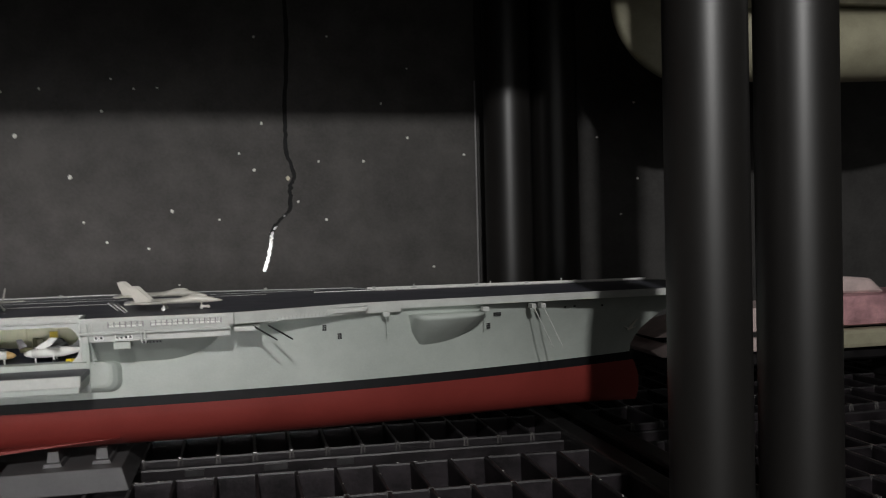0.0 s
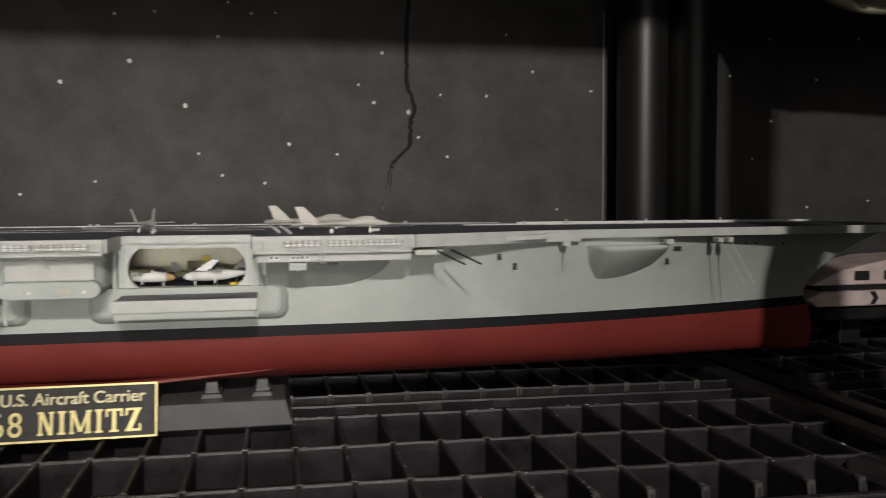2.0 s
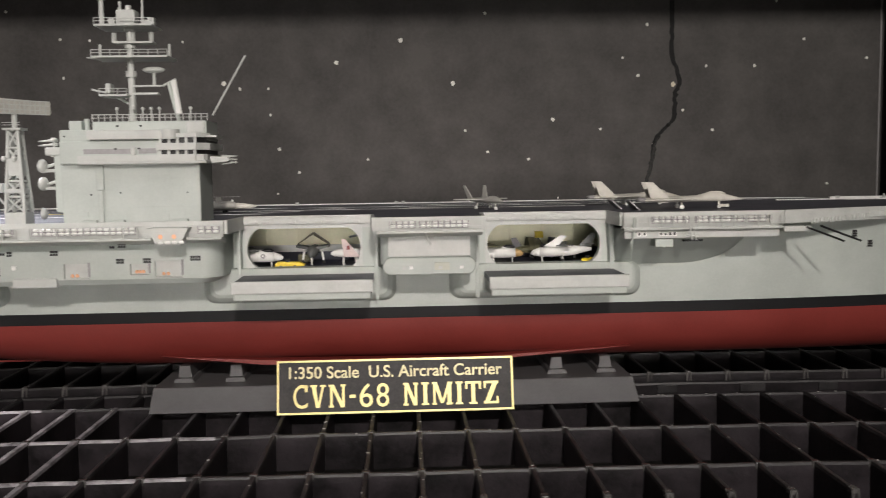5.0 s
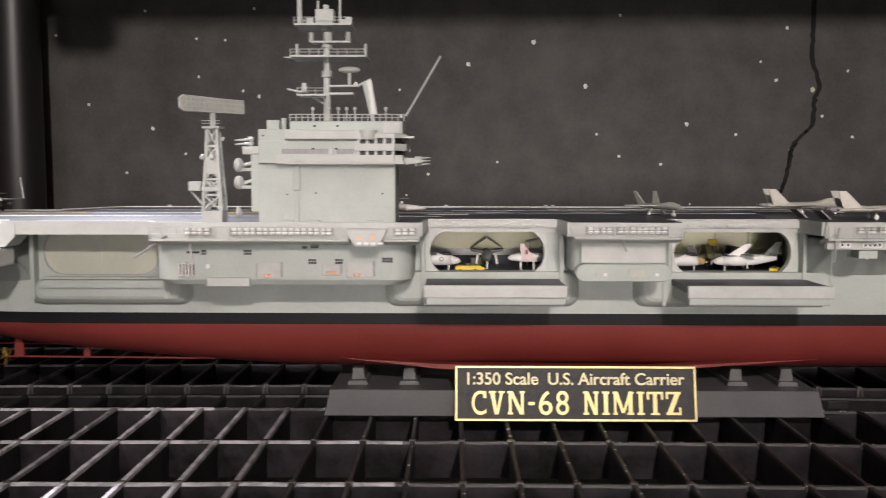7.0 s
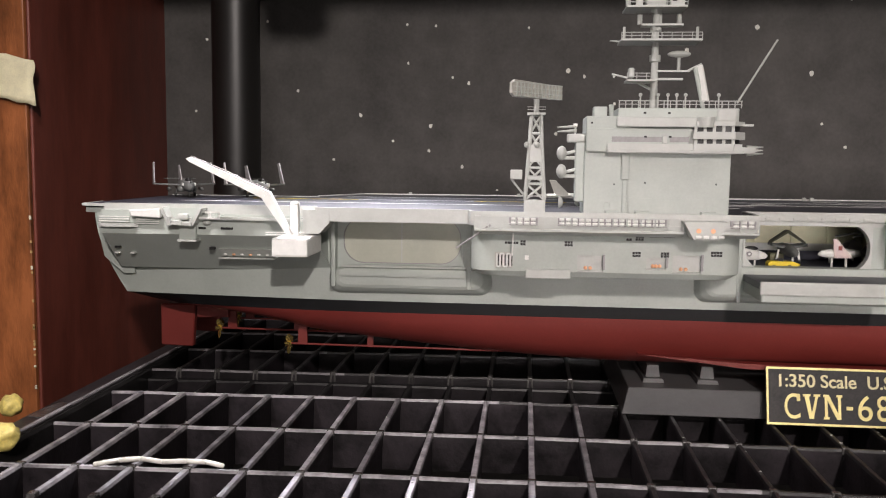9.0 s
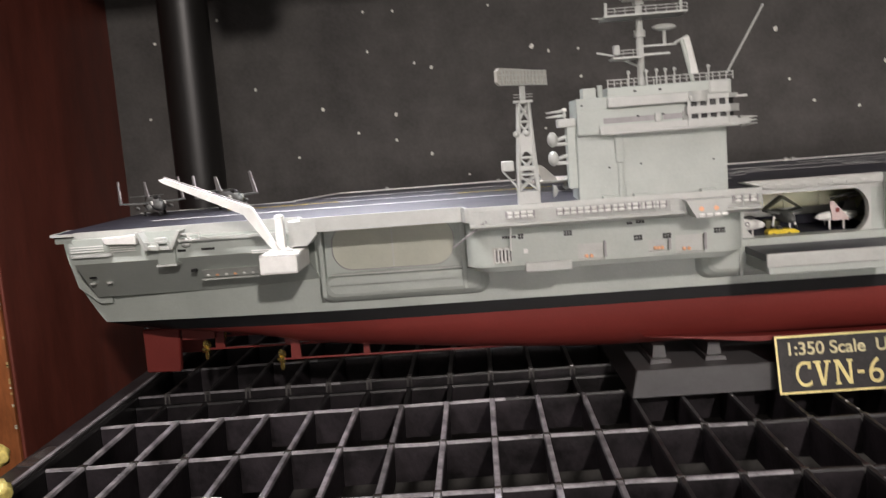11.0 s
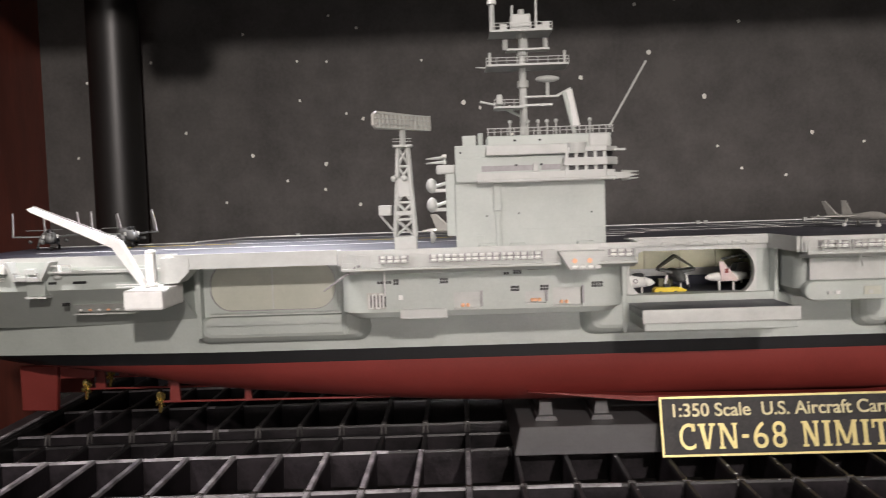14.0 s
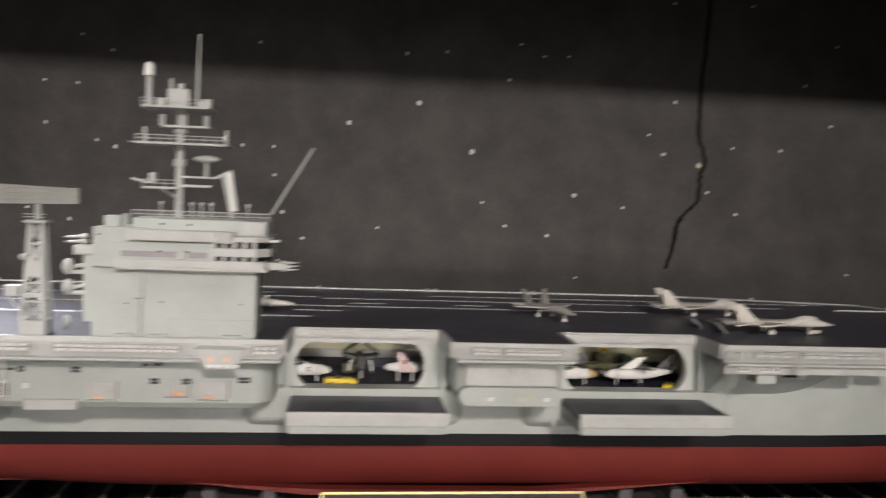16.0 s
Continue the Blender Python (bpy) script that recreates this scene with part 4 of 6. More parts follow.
# platform that juts out at the island
gun = part("gun_tub", prism([(0.2860, 0.1035), (0.3055, 0.1035), (0.3015, 0.0955), (0.2905, 0.0955)], "y", -0.1075, -0.0960), TRIM, ship, "jutting grey platform with orange drums")
for x in (0.2925, 0.2988):
    part("drum", rod((x, -0.1078, 0.0995), (x, -0.1062, 0.0995), 0.0011, n=10), ORANGE, gun, "orange drum end")
for i in range(4):
    shared_part("raft_canister", RAFT, gun, (0.2925 + i * 0.0033, -0.1079, 0.0968))

# fore part of the walkway: long narrow strip with a lattice
strip = part("forward_catwalk", prism([(0.588, 0.0975), (0.614, 0.0990), (0.676, 0.1020), (0.678, 0.1045), (0.588, 0.1020)], "y", -0.0700, -0.0600), TRIM, ship, "pale grey forward catwalk")
for i in range(26):
    x = 0.6155 + i * 0.0023
    y = -0.0880 + (x - 0.598) / 0.074 * 0.0265
    z = 0.0990 + (x - 0.6155) * 0.055
    part("lattice_bar", box(x, x + 0.0006, y - 0.0022, y - 0.0005, z - 0.0005, z + 0.0022), TRIM, strip)
part("sponson_platform", box(0.598, 0.6125, -0.0900, -0.0780, 0.0952, 0.0980, 0.0004), TRIM, ship)
for dx in (0.0, 0.0085):
    part("whip_aerial", rod((0.6090 + dx, -0.0885, 0.0978), (0.6215 + dx, -0.1050, 0.0912), 0.0006, 0.0005, n=6), DARK, ship, "black folded whip aerial")

for x, z, c, r in ((0.6510, 0.0930, 2, 3), (0.6605, 0.0872, 2, 3), (0.7605, 0.0875, 2, 3), (0.7650, 0.0945, 4, 2), (0.8180, 0.0955, 1, 1), (0.8255, 0.0957, 1, 1), (0.8480, 0.0950, 1, 1)):
    xi = x if x <= 0.6 else 0.6 + (x - 0.6) * 0.285 / (stem_x(z) - 0.6)
    marks(hull, x, z, -breadth(xi, z) - 0.0002, c, r)


def fairlead(x, z_top, z_low, y):
    f = part("boom_bracket", box(x - 0.0022, x + 0.0022, y, y + 0.006, z_top - 0.003, z_top, 0.0004), TRIM, ship)
    part("boom", rod((x, y + 0.001, z_top - 0.002), (x + 0.0008, y + 0.004, z_low), 0.0003, n=6), HULL, f)
    part("boom_foot", ball((x + 0.0008, y + 0.004, z_low), 0.0006, n=8), HULL, f)


# square windows, fittings and ledges along the forward gallery
for x in (0.5235, 0.5262, 0.5345, 0.5368, 0.5391, 0.5414):
    w = part("gallery_window", box(x, x + 0.0016, -0.0896, -0.0868, 0.0944, 0.0962), DARK, ship)
    part("window_frame", holed_plate(x - 0.0003, x + 0.0019, 0.0941, 0.0965, stadium(x + 0.0002, x + 0.0014, 0.0946, 0.0960, 0.0002, 2), -0.0900, -0.0895), WHITE, w)
part("gallery_band", box(0.5170, 0.5960, -0.0895, -0.0860, 0.0930, 0.0972, 0.0003), TRIM, ship, "pale band below the forward catwalk")
part("ladder_rail", rod((0.5205, -0.0945, 0.1040), (0.5205, -0.0900, 0.0870), 0.0004, n=6), HULL, ship)
for x in (0.5480, 0.5500):
    part("davit", rod((x, -0.0950, 0.1000), (x + 0.0010, -0.0965, 0.0925), 0.0004, n=6), TRIM, ship)
part("davit_arm", rod((0.5462, -0.0955, 0.0950), (0.5520, -0.0955, 0.0940), 0.0005, n=6), TRIM, ship)


fairlead(0.690, 0.1000, 0.0860, -0.0640)
fairlead(0.7555, 0.1000, 0.0880, -0.0600)
for x in (0.7880, 0.7945):
    w = part("whip_bracket", box(x - 0.0016, x + 0.0016, -0.0600, -0.0520, 0.0975, 0.1005, 0.0004), TRIM, ship)
    part("lowered_whip", rod((x, -0.0585, 0.0990), (x + 0.0072, -0.0740, 0.0737), 0.00032, 0.0003, n=6), TRIM, w, "thin pale whip aerial folded down")
fairlead(0.5370, 0.0985, 0.0880, -0.0905)
fairlead(0.5210, 0.0960, 0.0800, -0.0880)
part("sponson_box", box(0.533, 0.542, -0.0885, -0.0800, 0.0885, 0.0925, 0.0004), HULL, ship)
for x, n in ((0.5245, 2), (0.534, 3), (0.5420, 2)):
    marks(ship, x, 0.0958, -0.0862, n, 1)
marks(ship, 0.5480, 0.0918, -0.0848, 6, 1, 0.0012, 0.0010, 0.0018)
marks(ship, 0.5665, 0.0962, -0.0852, 4, 1, 0.0009, 0.0009, 0.0013)
# anchor
an = part("anchor", rod((0.8765, -0.0112, 0.0735), (0.8830, -0.0126, 0.0815), 0.0007, n=6), JETGREY, ship, "small pale anchor")
for dx, dz in ((-0.0045, 0.0025), (0.0005, 0.0042), (0.0052, 0.0018)):
    part("fluke", rod((0.8770, -0.0114, 0.0742), (0.8770 + dx, -0.0120 - 0.12 * dx, 0.0742 + dz), 0.0006, 0.0004, 6), JETGREY, an)

# stern fittings
c1 = part("stern_gallery", box(0.0010, 0.0195, -0.0768, -0.0700, 0.0962, 0.1030, 0.0006), HULL, ship, "pale stern gallery under the deck edge")
part("gallery_floor", prism(stadium(-0.0012, 0.0210, -0.0795, -0.0520, 0.0050), "z", 0.0943, 0.0960), TRIM, c1)
for z in (0.0968, 0.0980, 0.0992):
    part("gallery_rail", box(0.0005, 0.0165, -0.0784, -0.0779, z, z + 0.0005), WHITE, c1)
for z in (0.0958, 0.0969, 0.0980):
    part("ladder_bar", box(0.0195, 0.0315, -0.0775, -0.0768, z, z + 0.0005), WHITE, c1)
part("boat_gallery", prism([(0.0170, 0.1030), (0.0335, 0.1038), (0.0335, 0.0990), (0.0185, 0.0998)], "y", -0.0805, -0.0740, bevel=0.0004), WHITE, c1)
tub = part("missile_tub", prism([(0.0395, 0.0962), (0.0505, 0.0958), (0.0510, 0.0975), (0.0385, 0.0980)], "y", -0.0835, -0.0735), TRIM, ship, "pale angular missile platform")
part("tub_side", prism([(0.0345, 0.1048), (0.0362, 0.1048), (0.0402, 0.0960), (0.0385, 0.0960)], "y", -0.0835, -0.0735), TRIM, tub)
part("tub_side", prism([(0.0548, 0.1044), (0.0562, 0.1044), (0.0515, 0.0956), (0.0500, 0.0956)], "y", -0.0835, -0.0735), TRIM, tub)
part("tub_back", prism([(0.0355, 0.1042), (0.0555, 0.1042), (0.0505, 0.0975), (0.0392, 0.0975)], "y", -0.0760, -0.0736), HULL, tub)
for x in (0.0396, 0.0450, 0.0503):
    part("tub_post", box(x, x + 0.0008, -0.0845, -0.0835, 0.0960, 0.0998), TRIM, tub)
part("tub_rail", box(0.0384, 0.0518, -0.0845, -0.0838, 0.0994, 0.1000), TRIM, tub)
part("launcher", box(0.0425, 0.0480, -0.0812, -0.0775, 0.0985, 0.1015, 0.0008), TRIM, tub)
part("tub_box", box(0.0425, 0.0512, -0.0790, -0.0725, 0.0885, 0.0958, 0.0005), HULL, tub)
part("tub_box_lip", box(0.0420, 0.0517, -0.0796, -0.0725, 0.0875, 0.0885), TRIM, tub)
for x in (0.0535, 0.0590):
    part("rail_frame", holed_plate(x, x + 0.0052, 0.0992, 0.1028, stadium(x + 0.0006, x + 0.0046, 0.0997, 0.1022, 0.0004, 2), -0.0800, -0.0794), WHITE, ship)
part("winch", ball((0.0565, -0.0770, 0.0970), 0.0024, 0.0018, 0.0013, 8), TRIM, ship)
part("side_gallery", box(0.0535, 0.113, -0.0795, -0.0735, 0.0985, 0.1000, 0.0003), TRIM, ship)
marks(ship, 0.0520, 0.0948, -0.0767, 3, 1)
marks(ship, 0.0635, 0.0948, -0.0767, 5, 1)
nich = part("boat_niche", prism([(-0.0700, 0.0832), (-0.0655, 0.0790), (-0.0600, 0.0790), (-0.0600, 0.0832)], "x", 0.0600, 0.0880), TRIM, ship, "shallow pale niche with small boats")
part("niche_sill", box(0.0590, 0.0885, -0.0688, -0.0630, 0.0780, 0.0787), TRIM, nich)
for i in range(6):
    part("boat", ball((0.0630 + i * 0.0044, -0.0690, 0.0803), 0.0010, 0.0006, 0.0006, 8), ORANGE if i in (1, 3) else WHITE, nich)
part("porthole", box(0.0555, 0.0580, -0.0718, -0.0690, 0.0828, 0.0842), DARK, ship)
part("porthole", box(0.0040, 0.0070, -0.0692, -0.0655, 0.0826, 0.0836), DARK, ship)
for x in (0.0028, 0.0112):
    part("fairlead_eye", box(x, x + 0.0022, -0.0668, -0.0630, 0.0794, 0.0802), WHITE, ship)

# boat crane on the starboard quarter
crane = part("boat_crane", box(0.0978, 0.1150, -0.1055, -0.0760, 0.0835, 0.0925, 0.0012), WHITE, ship, "white boat crane with a cranked jib")
bm = bmesh.new()
join(bm, prism([(0.1036, 0.0930), (0.1060, 0.0930), (0.0950, 0.1138), (0.0914, 0.1104)], "y", -0.0983, -0.0948))
join(bm, prism([(0.0948, 0.1137), (0.0916, 0.1106), (0.0560, 0.1276), (0.0545, 0.1290), (0.0568, 0.1297)], "y", -0.0985, -0.0945))
part("jib", bm, WHITE, crane)
part("jib_rail", rod((0.0565, -0.0965, 0.1301), (0.0940, -0.0965, 0.1148), 0.0004, n=6), JETDARK, crane)
for i in range(6):
    t = i / 5.5
    part("rail_post", rod((0.058 + 0.038 * t, -0.0965, 0.1290 - 0.0150 * t), (0.058 + 0.038 * t, -0.0965, 0.1300 - 0.0150 * t), 0.0004, n=6), JETDARK, crane)
part("mast_post", box(0.1035, 0.1075, -0.0930, -0.0890, 0.0932, 0.1075, 0.0005), WHITE, crane)
part("mast_head", ball((0.1055, -0.0910, 0.1080), 0.0024, 0.0024, 0.0014, 10), WHITE, crane)
part("bracket", prism([(0.1085, 0.1050), (0.1215, 0.1050), (0.1215, 0.0985), (0.1165, 0.0935), (0.1085, 0.0935)], "y", -0.0880, -0.0740), TRIM, crane)
for z in (0.0940, 0.0950):
    part("rail", box(0.0955, 0.1140, -0.1066, -0.1062, z, z + 0.0004), WHITE, crane)

# island
island = part("island", box(0.2425, 0.3085, -0.0925, -0.0650, 0.1050, 0.1345, 0.0005), HULL, ship, "pale grey island tower with bridge and masts")
part("upper_storey", box(0.2430, 0.3095, -0.0945, -0.0640, 0.1342, 0.1450, 0.0006), HULL, island)
part("after_storey", box(0.2430, 0.2640, -0.0935, -0.0640, 0.1445, 0.1505, 0.0005), HULL, island)
part("top_storey", box(0.2575, 0.3120, -0.0900, -0.0640, 0.1448, 0.1545, 0.0006), HULL, island)
part("gallery", box(0.2525, 0.3130, -0.0980, -0.0640, 0.1338, 0.1352, 0.0004), TRIM, island)
part("gallery_screen", box(0.2525, 0.3120, -0.0978, -0.0970, 0.1352, 0.1380), TRIM, island)
part("gallery", box(0.2565, 0.2935, -0.0965, -0.0640, 0.1455, 0.1500, 0.0006), TRIM, island)
part("duct", box(0.2592, 0.2630, -0.0940, -0.0922, 0.1215, 0.1338, 0.0006), HULL, island)
part("duct", box(0.2600, 0.2622, -0.0936, -0.0922, 0.1056, 0.1214, 0.0005), HULL, island)
for x in (0.2520, 0.2905, 0.2985):
    part("door", box(x, x + 0.0026, -0.0929, -0.0922, 0.1060, 0.1110, 0.0002), HULL, island)
for x, w in ((0.2525, 0.0070), (0.2660, 0.0065), (0.2955, 0.0070)):
    part("deck_locker", box(x, x + w, -0.0962, -0.0930, 0.1056, 0.1072, 0.0003), HULL, island)
for x, z in ((0.2450, 0.1470), (0.2560, 0.1190), (0.3020, 0.1195), (0.2700, 0.1198)):
    part("porthole", box(x, x + 0.0007, -0.0928, -0.0922, z, z + 0.0007) if z < 0.13 else box(x, x + 0.0008, -0.0938, -0.0932, z, z + 0.0008), DARK, island)
part("plate", box(0.2632, 0.3080, -0.0928, -0.0922, 0.1055, 0.1132, 0.0001), HULL, island)
for x0, x1 in ((0.2545, 0.2780), (0.2805, 0.2900)):
    # shade of the recess, painted as a dark strip on the flat front
    part("slot_shade", box(x0, x1, -0.0947, -0.0941, 0.1388, 0.1412), JETDARK, island)
    part("slot_post", box(x1 - 0.0010, x1 + 0.0012, -0.0958, -0.0941, 0.1382, 0.1418, 0.0003), TRIM, island)
for x in (0.2690, 0.2800):
    part("porthole", box(x, x + 0.0012, -0.0905, -0.0895, 0.1518, 0.1526), DARK, island)
    part("porthole", box(x, x + 0.0012, -0.0949, -0.0940, 0.1408, 0.1416), DARK, island)
br = part("bridge", prism([(0.2905, -0.0985), (0.3080, -0.0985), (0.3125, -0.0930), (0.3125, -0.0640), (0.2905, -0.0640)], "z", 0.1350, 0.1382), TRIM, island, "glazed navigation bridge")
for z0, z1, dy in ((0.1382, 0.1402, 0.0), (0.1435, 0.1462, 0.001)):
    part("glazing", prism([(0.2915, -0.0975 + dy), (0.3075, -0.0975 + dy), (0.3118, -0.0925), (0.3118, -0.065), (0.2915, -0.065)], "z", z0, z1), DARK, br, "dark bridge windows")
    for i in range(5):
        x = 0.2908 + i * 0.0041
        part("mullion", box(x, x + 0.0013, -0.0983 + dy, -0.0972 + dy, z0, z1), TRIM, br)
part("bridge_deck", prism([(0.2900, -0.0995), (0.3085, -0.0995), (0.3140, -0.0935), (0.3140, -0.0640), (0.2900, -0.0640)], "z", 0.1402, 0.1435), TRIM, br)
part("bridge_roof", prism([(0.2915, -0.0980), (0.3085, -0.0980), (0.3140, -0.0925), (0.3140, -0.0640), (0.2915, -0.0640)], "z", 0.1462, 0.1482), TRIM, br)
part("lookout_tub", spin([(0.0040, 0.1455), (0.0044, 0.1500)], (0.2960, -0.0955, 0), n=20), TRIM, br)
part("bridge_wing", box(0.3095, 0.3175, -0.0940, -0.0900, 0.1462, 0.1472), TRIM, br)
# forward horn of aerials
horn = part("aerial_bracket", prism([(0.3120, 0.1338), (0.3200, 0.1345), (0.3225, 0.1355), (0.3200, 0.1368), (0.3120, 0.1372)], "y", -0.0860, -0.0800), TRIM, island)
for z in (0.1360, 0.1375, 0.1345):
    part("horn", rod((0.3175, -0.083, z - 0.0005), (0.3250, -0.083, z - 0.0003), 0.0010, 0.0002, n=8), TRIM, horn)
# aft dishes
for z, y in ((0.1335, -0.0880), (0.1250, -0.0880)):
    br2 = part("dish_bracket", box(0.2335, 0.2400, y - 0.0012, y + 0.0012, z - 0.0030, z - 0.0014, 0.0003), TRIM, island)
    part("dish", ball((0.2322, y, z), 0.0024, 0.0032, 0.0034, 14), TRIM, br2, smooth=True)
    part("dish_arm", rod((0.2335, y, z - 0.0005), (0.2392, y, z + 0.0012), 0.0008, n=6), TRIM, br2)
part("signal_lamp", box(0.2372, 0.2392, -0.0890, -0.0870, 0.1458, 0.1472, 0.0003), WHITE, island)
part("lamp_post", rod((0.2382, -0.0880, 0.1415), (0.2382, -0.0880, 0.1460), 0.0005, n=6), TRIM, island)
part("aft_cluster", box(0.2345, 0.2430, -0.0905, -0.0840, 0.1385, 0.1425, 0.0008), TRIM, island)
for z in (0.1435, 0.1455):
    part("aft_horn", rod((0.2300, -0.086, z), (0.2390, -0.086, z + 0.0005), 0.0003, 0.0009, n=8), TRIM, island)
part("aft_column", box(0.2385, 0.2430, -0.0900, -0.0820, 0.1110, 0.1420, 0.0005), HULL, island)
part("after_house", box(0.2465, 0.2525, -0.090, -0.080, 0.1505, 0.1550, 0.0003), HULL, island)
part("after_pipe", rod((0.2545, -0.088, 0.1500), (0.2545, -0.088, 0.1560), 0.0012, n=10), HULL, island)
# railings on the roof
rl = part("roof_rail", box(0.2575, 0.3130, -0.0905, -0.0901, 0.1575, 0.1579), TRIM, island, "fine roof railings")
part("rail", box(0.2575, 0.3130, -0.0905, -0.0901, 0.1560, 0.1563), TRIM, rl)
for i in range(20):
    x = 0.2577 + i * 0.00288
    part("stanchion", box(x, x + 0.0004, -0.0905, -0.0901, 0.1545, 0.1578), TRIM, rl)
for x in (0.2680, 0.2760, 0.2805, 0.2845, 0.2885, 0.3035):
    part("roof_vent", rod((x, -0.085, 0.1545), (x, -0.085, 0.1605), 0.0004, n=6, bm=ball((x, -0.085, 0.1608), 0.0009, n=8)), TRIM, island)
# mast
MX, MY = 0.2785, -0.0700


def mpart(name, bm, *rest):
    """A part of the mast, which stands a little aft and outboard."""
    return part(name, turn(bm, Matrix.Translation((-0.0040, -0.0110, -0.0012))), *rest)


mast = mpart("mast", rod((MX, MY, 0.1540), (MX, MY, 0.2120), 0.0018, 0.0014, 12), TRIM, island, "pale grey lattice mast with radar platforms")


def platform(z, x0, x1, y0, y1, rails=True):
    p = mpart("platform", box(x0, x1, y0, y1, z - 0.0010, z, 0.0002), TRIM, mast)
    if rails:
        for k in (0.0012, 0.0026):
            mpart("rail", box(x0, x1, y0, y0 + 0.0003, z + k, z + k + 0.0003), TRIM, p)
        n = max(2, int((x1 - x0) / 0.0045))
        for i in range(n + 1):
            x = x0 + (x1 - x0 - 0.0003) * i / n
            mpart("stanchion", box(x, x + 0.0003, y0, y0 + 0.0003, z, z + 0.0028), TRIM, p)
    return p


platform(0.2022, 0.2640, 0.2915, -0.078, -0.060)
platform(0.1872, 0.2620, 0.2985, -0.078, -0.060)
platform(0.1688, 0.2650, 0.2785, -0.078, -0.066)
platform(0.1945, 0.2715, 0.2905, -0.074, -0.067, False)
mpart("strut", rod((0.2700, MY, 0.1685), (MX, MY, 0.1640), 0.0006, n=6), TRIM, mast)
mpart("mast_head", box(0.2735, 0.2825, -0.0740, -0.0660, 0.2022, 0.2096, 0.0008), TRIM, mast)
mpart("whip", rod((0.2850, MY, 0.2018), (0.2856, MY, 0.2330), 0.0007, 0.0004, n=6), TRIM, mast)
mpart("stick", rod((0.2745, MY, 0.2070), (0.2745, MY, 0.2140), 0.0007, n=6), TRIM, mast)
pod = mpart("pod_mast", rod((0.2655, MY, 0.2022), (0.2655, MY, 0.2155), 0.0012, n=8), TRIM, mast)
mpart("pod", rod((0.2655, MY, 0.2148), (0.2655, MY, 0.2185), 0.0022, 0.0020, 10), WHITE, pod)
mpart("cap", ball((0.2655, MY, 0.2185), 0.0020, n=10), WHITE, pod)
for x, z in ((0.2705, 0.2062), (0.2895, 0.2065), (0.2865, 0.2055)):
    mpart("fitting", box(x - 0.0015, x + 0.0015, -0.0715, -0.0685, 0.2022, z - 0.0005), TRIM, mast)
for x, z in ((0.2710, 0.1955), (0.2800, 0.1960), (0.2890, 0.1958)):
    mpart("fitting", rod((x, MY, 0.1945), (x, MY, z + 0.0035), 0.0012, n=8), TRIM, mast)
for x in (0.2640, 0.2975):
    mpart("stub", rod((x, MY, 0.1872), (x, MY, 0.1935), 0.0007, n=6), TRIM, mast)
mpart("yard_point", rod((0.2620, MY, 0.1868), (0.2575, MY, 0.1872), 0.0005, 0.0002, n=6), TRIM, mast)
mpart("radar_dish", ball((0.2895, MY, 0.1810), 0.0055, 0.0025, 0.0016, 14), TRIM, mast)
mpart("dish_pedestal", rod((0.2895, MY, 0.1735), (0.2895, MY, 0.1800), 0.0008, n=8), TRIM, mast)
mpart("bracket", box(0.2785, 0.2945, -0.0715, -0.0685, 0.1728, 0.1736), TRIM, mast)
mpart("bracket", rod((0.2940, MY, 0.1735), (0.3000, MY, 0.1765), 0.0006, n=6), TRIM, mast)
mpart("bracket", box(0.2785, 0.2915, -0.0715, -0.0685, 0.1690, 0.1700), TRIM, mast)
mpart("side_radar", box(0.2665, 0.2690, -0.0730, -0.0670, 0.1700, 0.1745, 0.0006), TRIM, mast)
mpart("side_stick", rod((0.2590, MY, 0.1718), (0.2660, MY, 0.1702), 0.0005, n=6), TRIM, mast)
for z in (0.1775, 0.1915, 0.1995):
    mpart("mast_band", rod((MX, MY, z), (MX, MY, z + 0.0030), 0.0026, n=10), TRIM, mast)
# leaning whip and slab radar
part("leaning_whip", rod((0.3130, -0.0800, 0.1575), (0.3300, -0.0800, 0.1865), 0.0005, 0.0005, n=8), TRIM, island)
slab = part("slab_radar", turn(box(-0.0017, 0.0017, -0.0007, 0.0007, 0.0, 0.0170, 0.0004), pose(0.2978, -0.0840, 0.1580, 0, -13, -38)), WHITE, island)
part("radar_leg", rod((0.2972, -0.0825, 0.1545), (0.2928, -0.0825, 0.1735), 0.0010, n=10), HULL, slab)
part("roof_block", box(0.3020, 0.3112, -0.0907, -0.0800, 0.1484, 0.1545, 0.0010), TRIM, island)

# lattice radar tower aft of the island
TX, TY = 0.2200, -0.0880
tower = part("radar_tower", box(TX - 0.0050, TX + 0.0050, TY - 0.0050, TY + 0.0050, 0.1050, 0.1115, 0.0004), TRIM, ship, "pale lattice tower with a long radar aerial")
lev = [(0.1115, 0.0044), (0.1190, 0.0040), (0.1265, 0.0035), (0.1345, 0.0030), (0.1425, 0.0026), (0.1510, 0.0022)]
for (za, wa), (zb, wb) in zip(lev, lev[1:]):
    cs = [(-1, -1), (1, -1), (1, 1), (-1, 1)]
    for i in range(4):
        a, b = cs[i], cs[(i + 1) % 4]
        pa, pb = (TX + a[0] * wa, TY + a[1] * wa, za), (TX + b[0] * wa, TY + b[1] * wa, za)
        qa, qb = (TX + a[0] * wb, TY + a[1] * wb, zb), (TX + b[0] * wb, TY + b[1] * wb, zb)
        part("leg", rod(pa, qa, 0.0010, n=6), TRIM, tower)
        part("brace", rod(pa, qb, 0.0005, n=6), TRIM, tower)
        part("brace", rod(pb, qa, 0.0005, n=6), TRIM, tower)
        part("tie", rod(qa, qb, 0.0006, n=6), TRIM, tower)
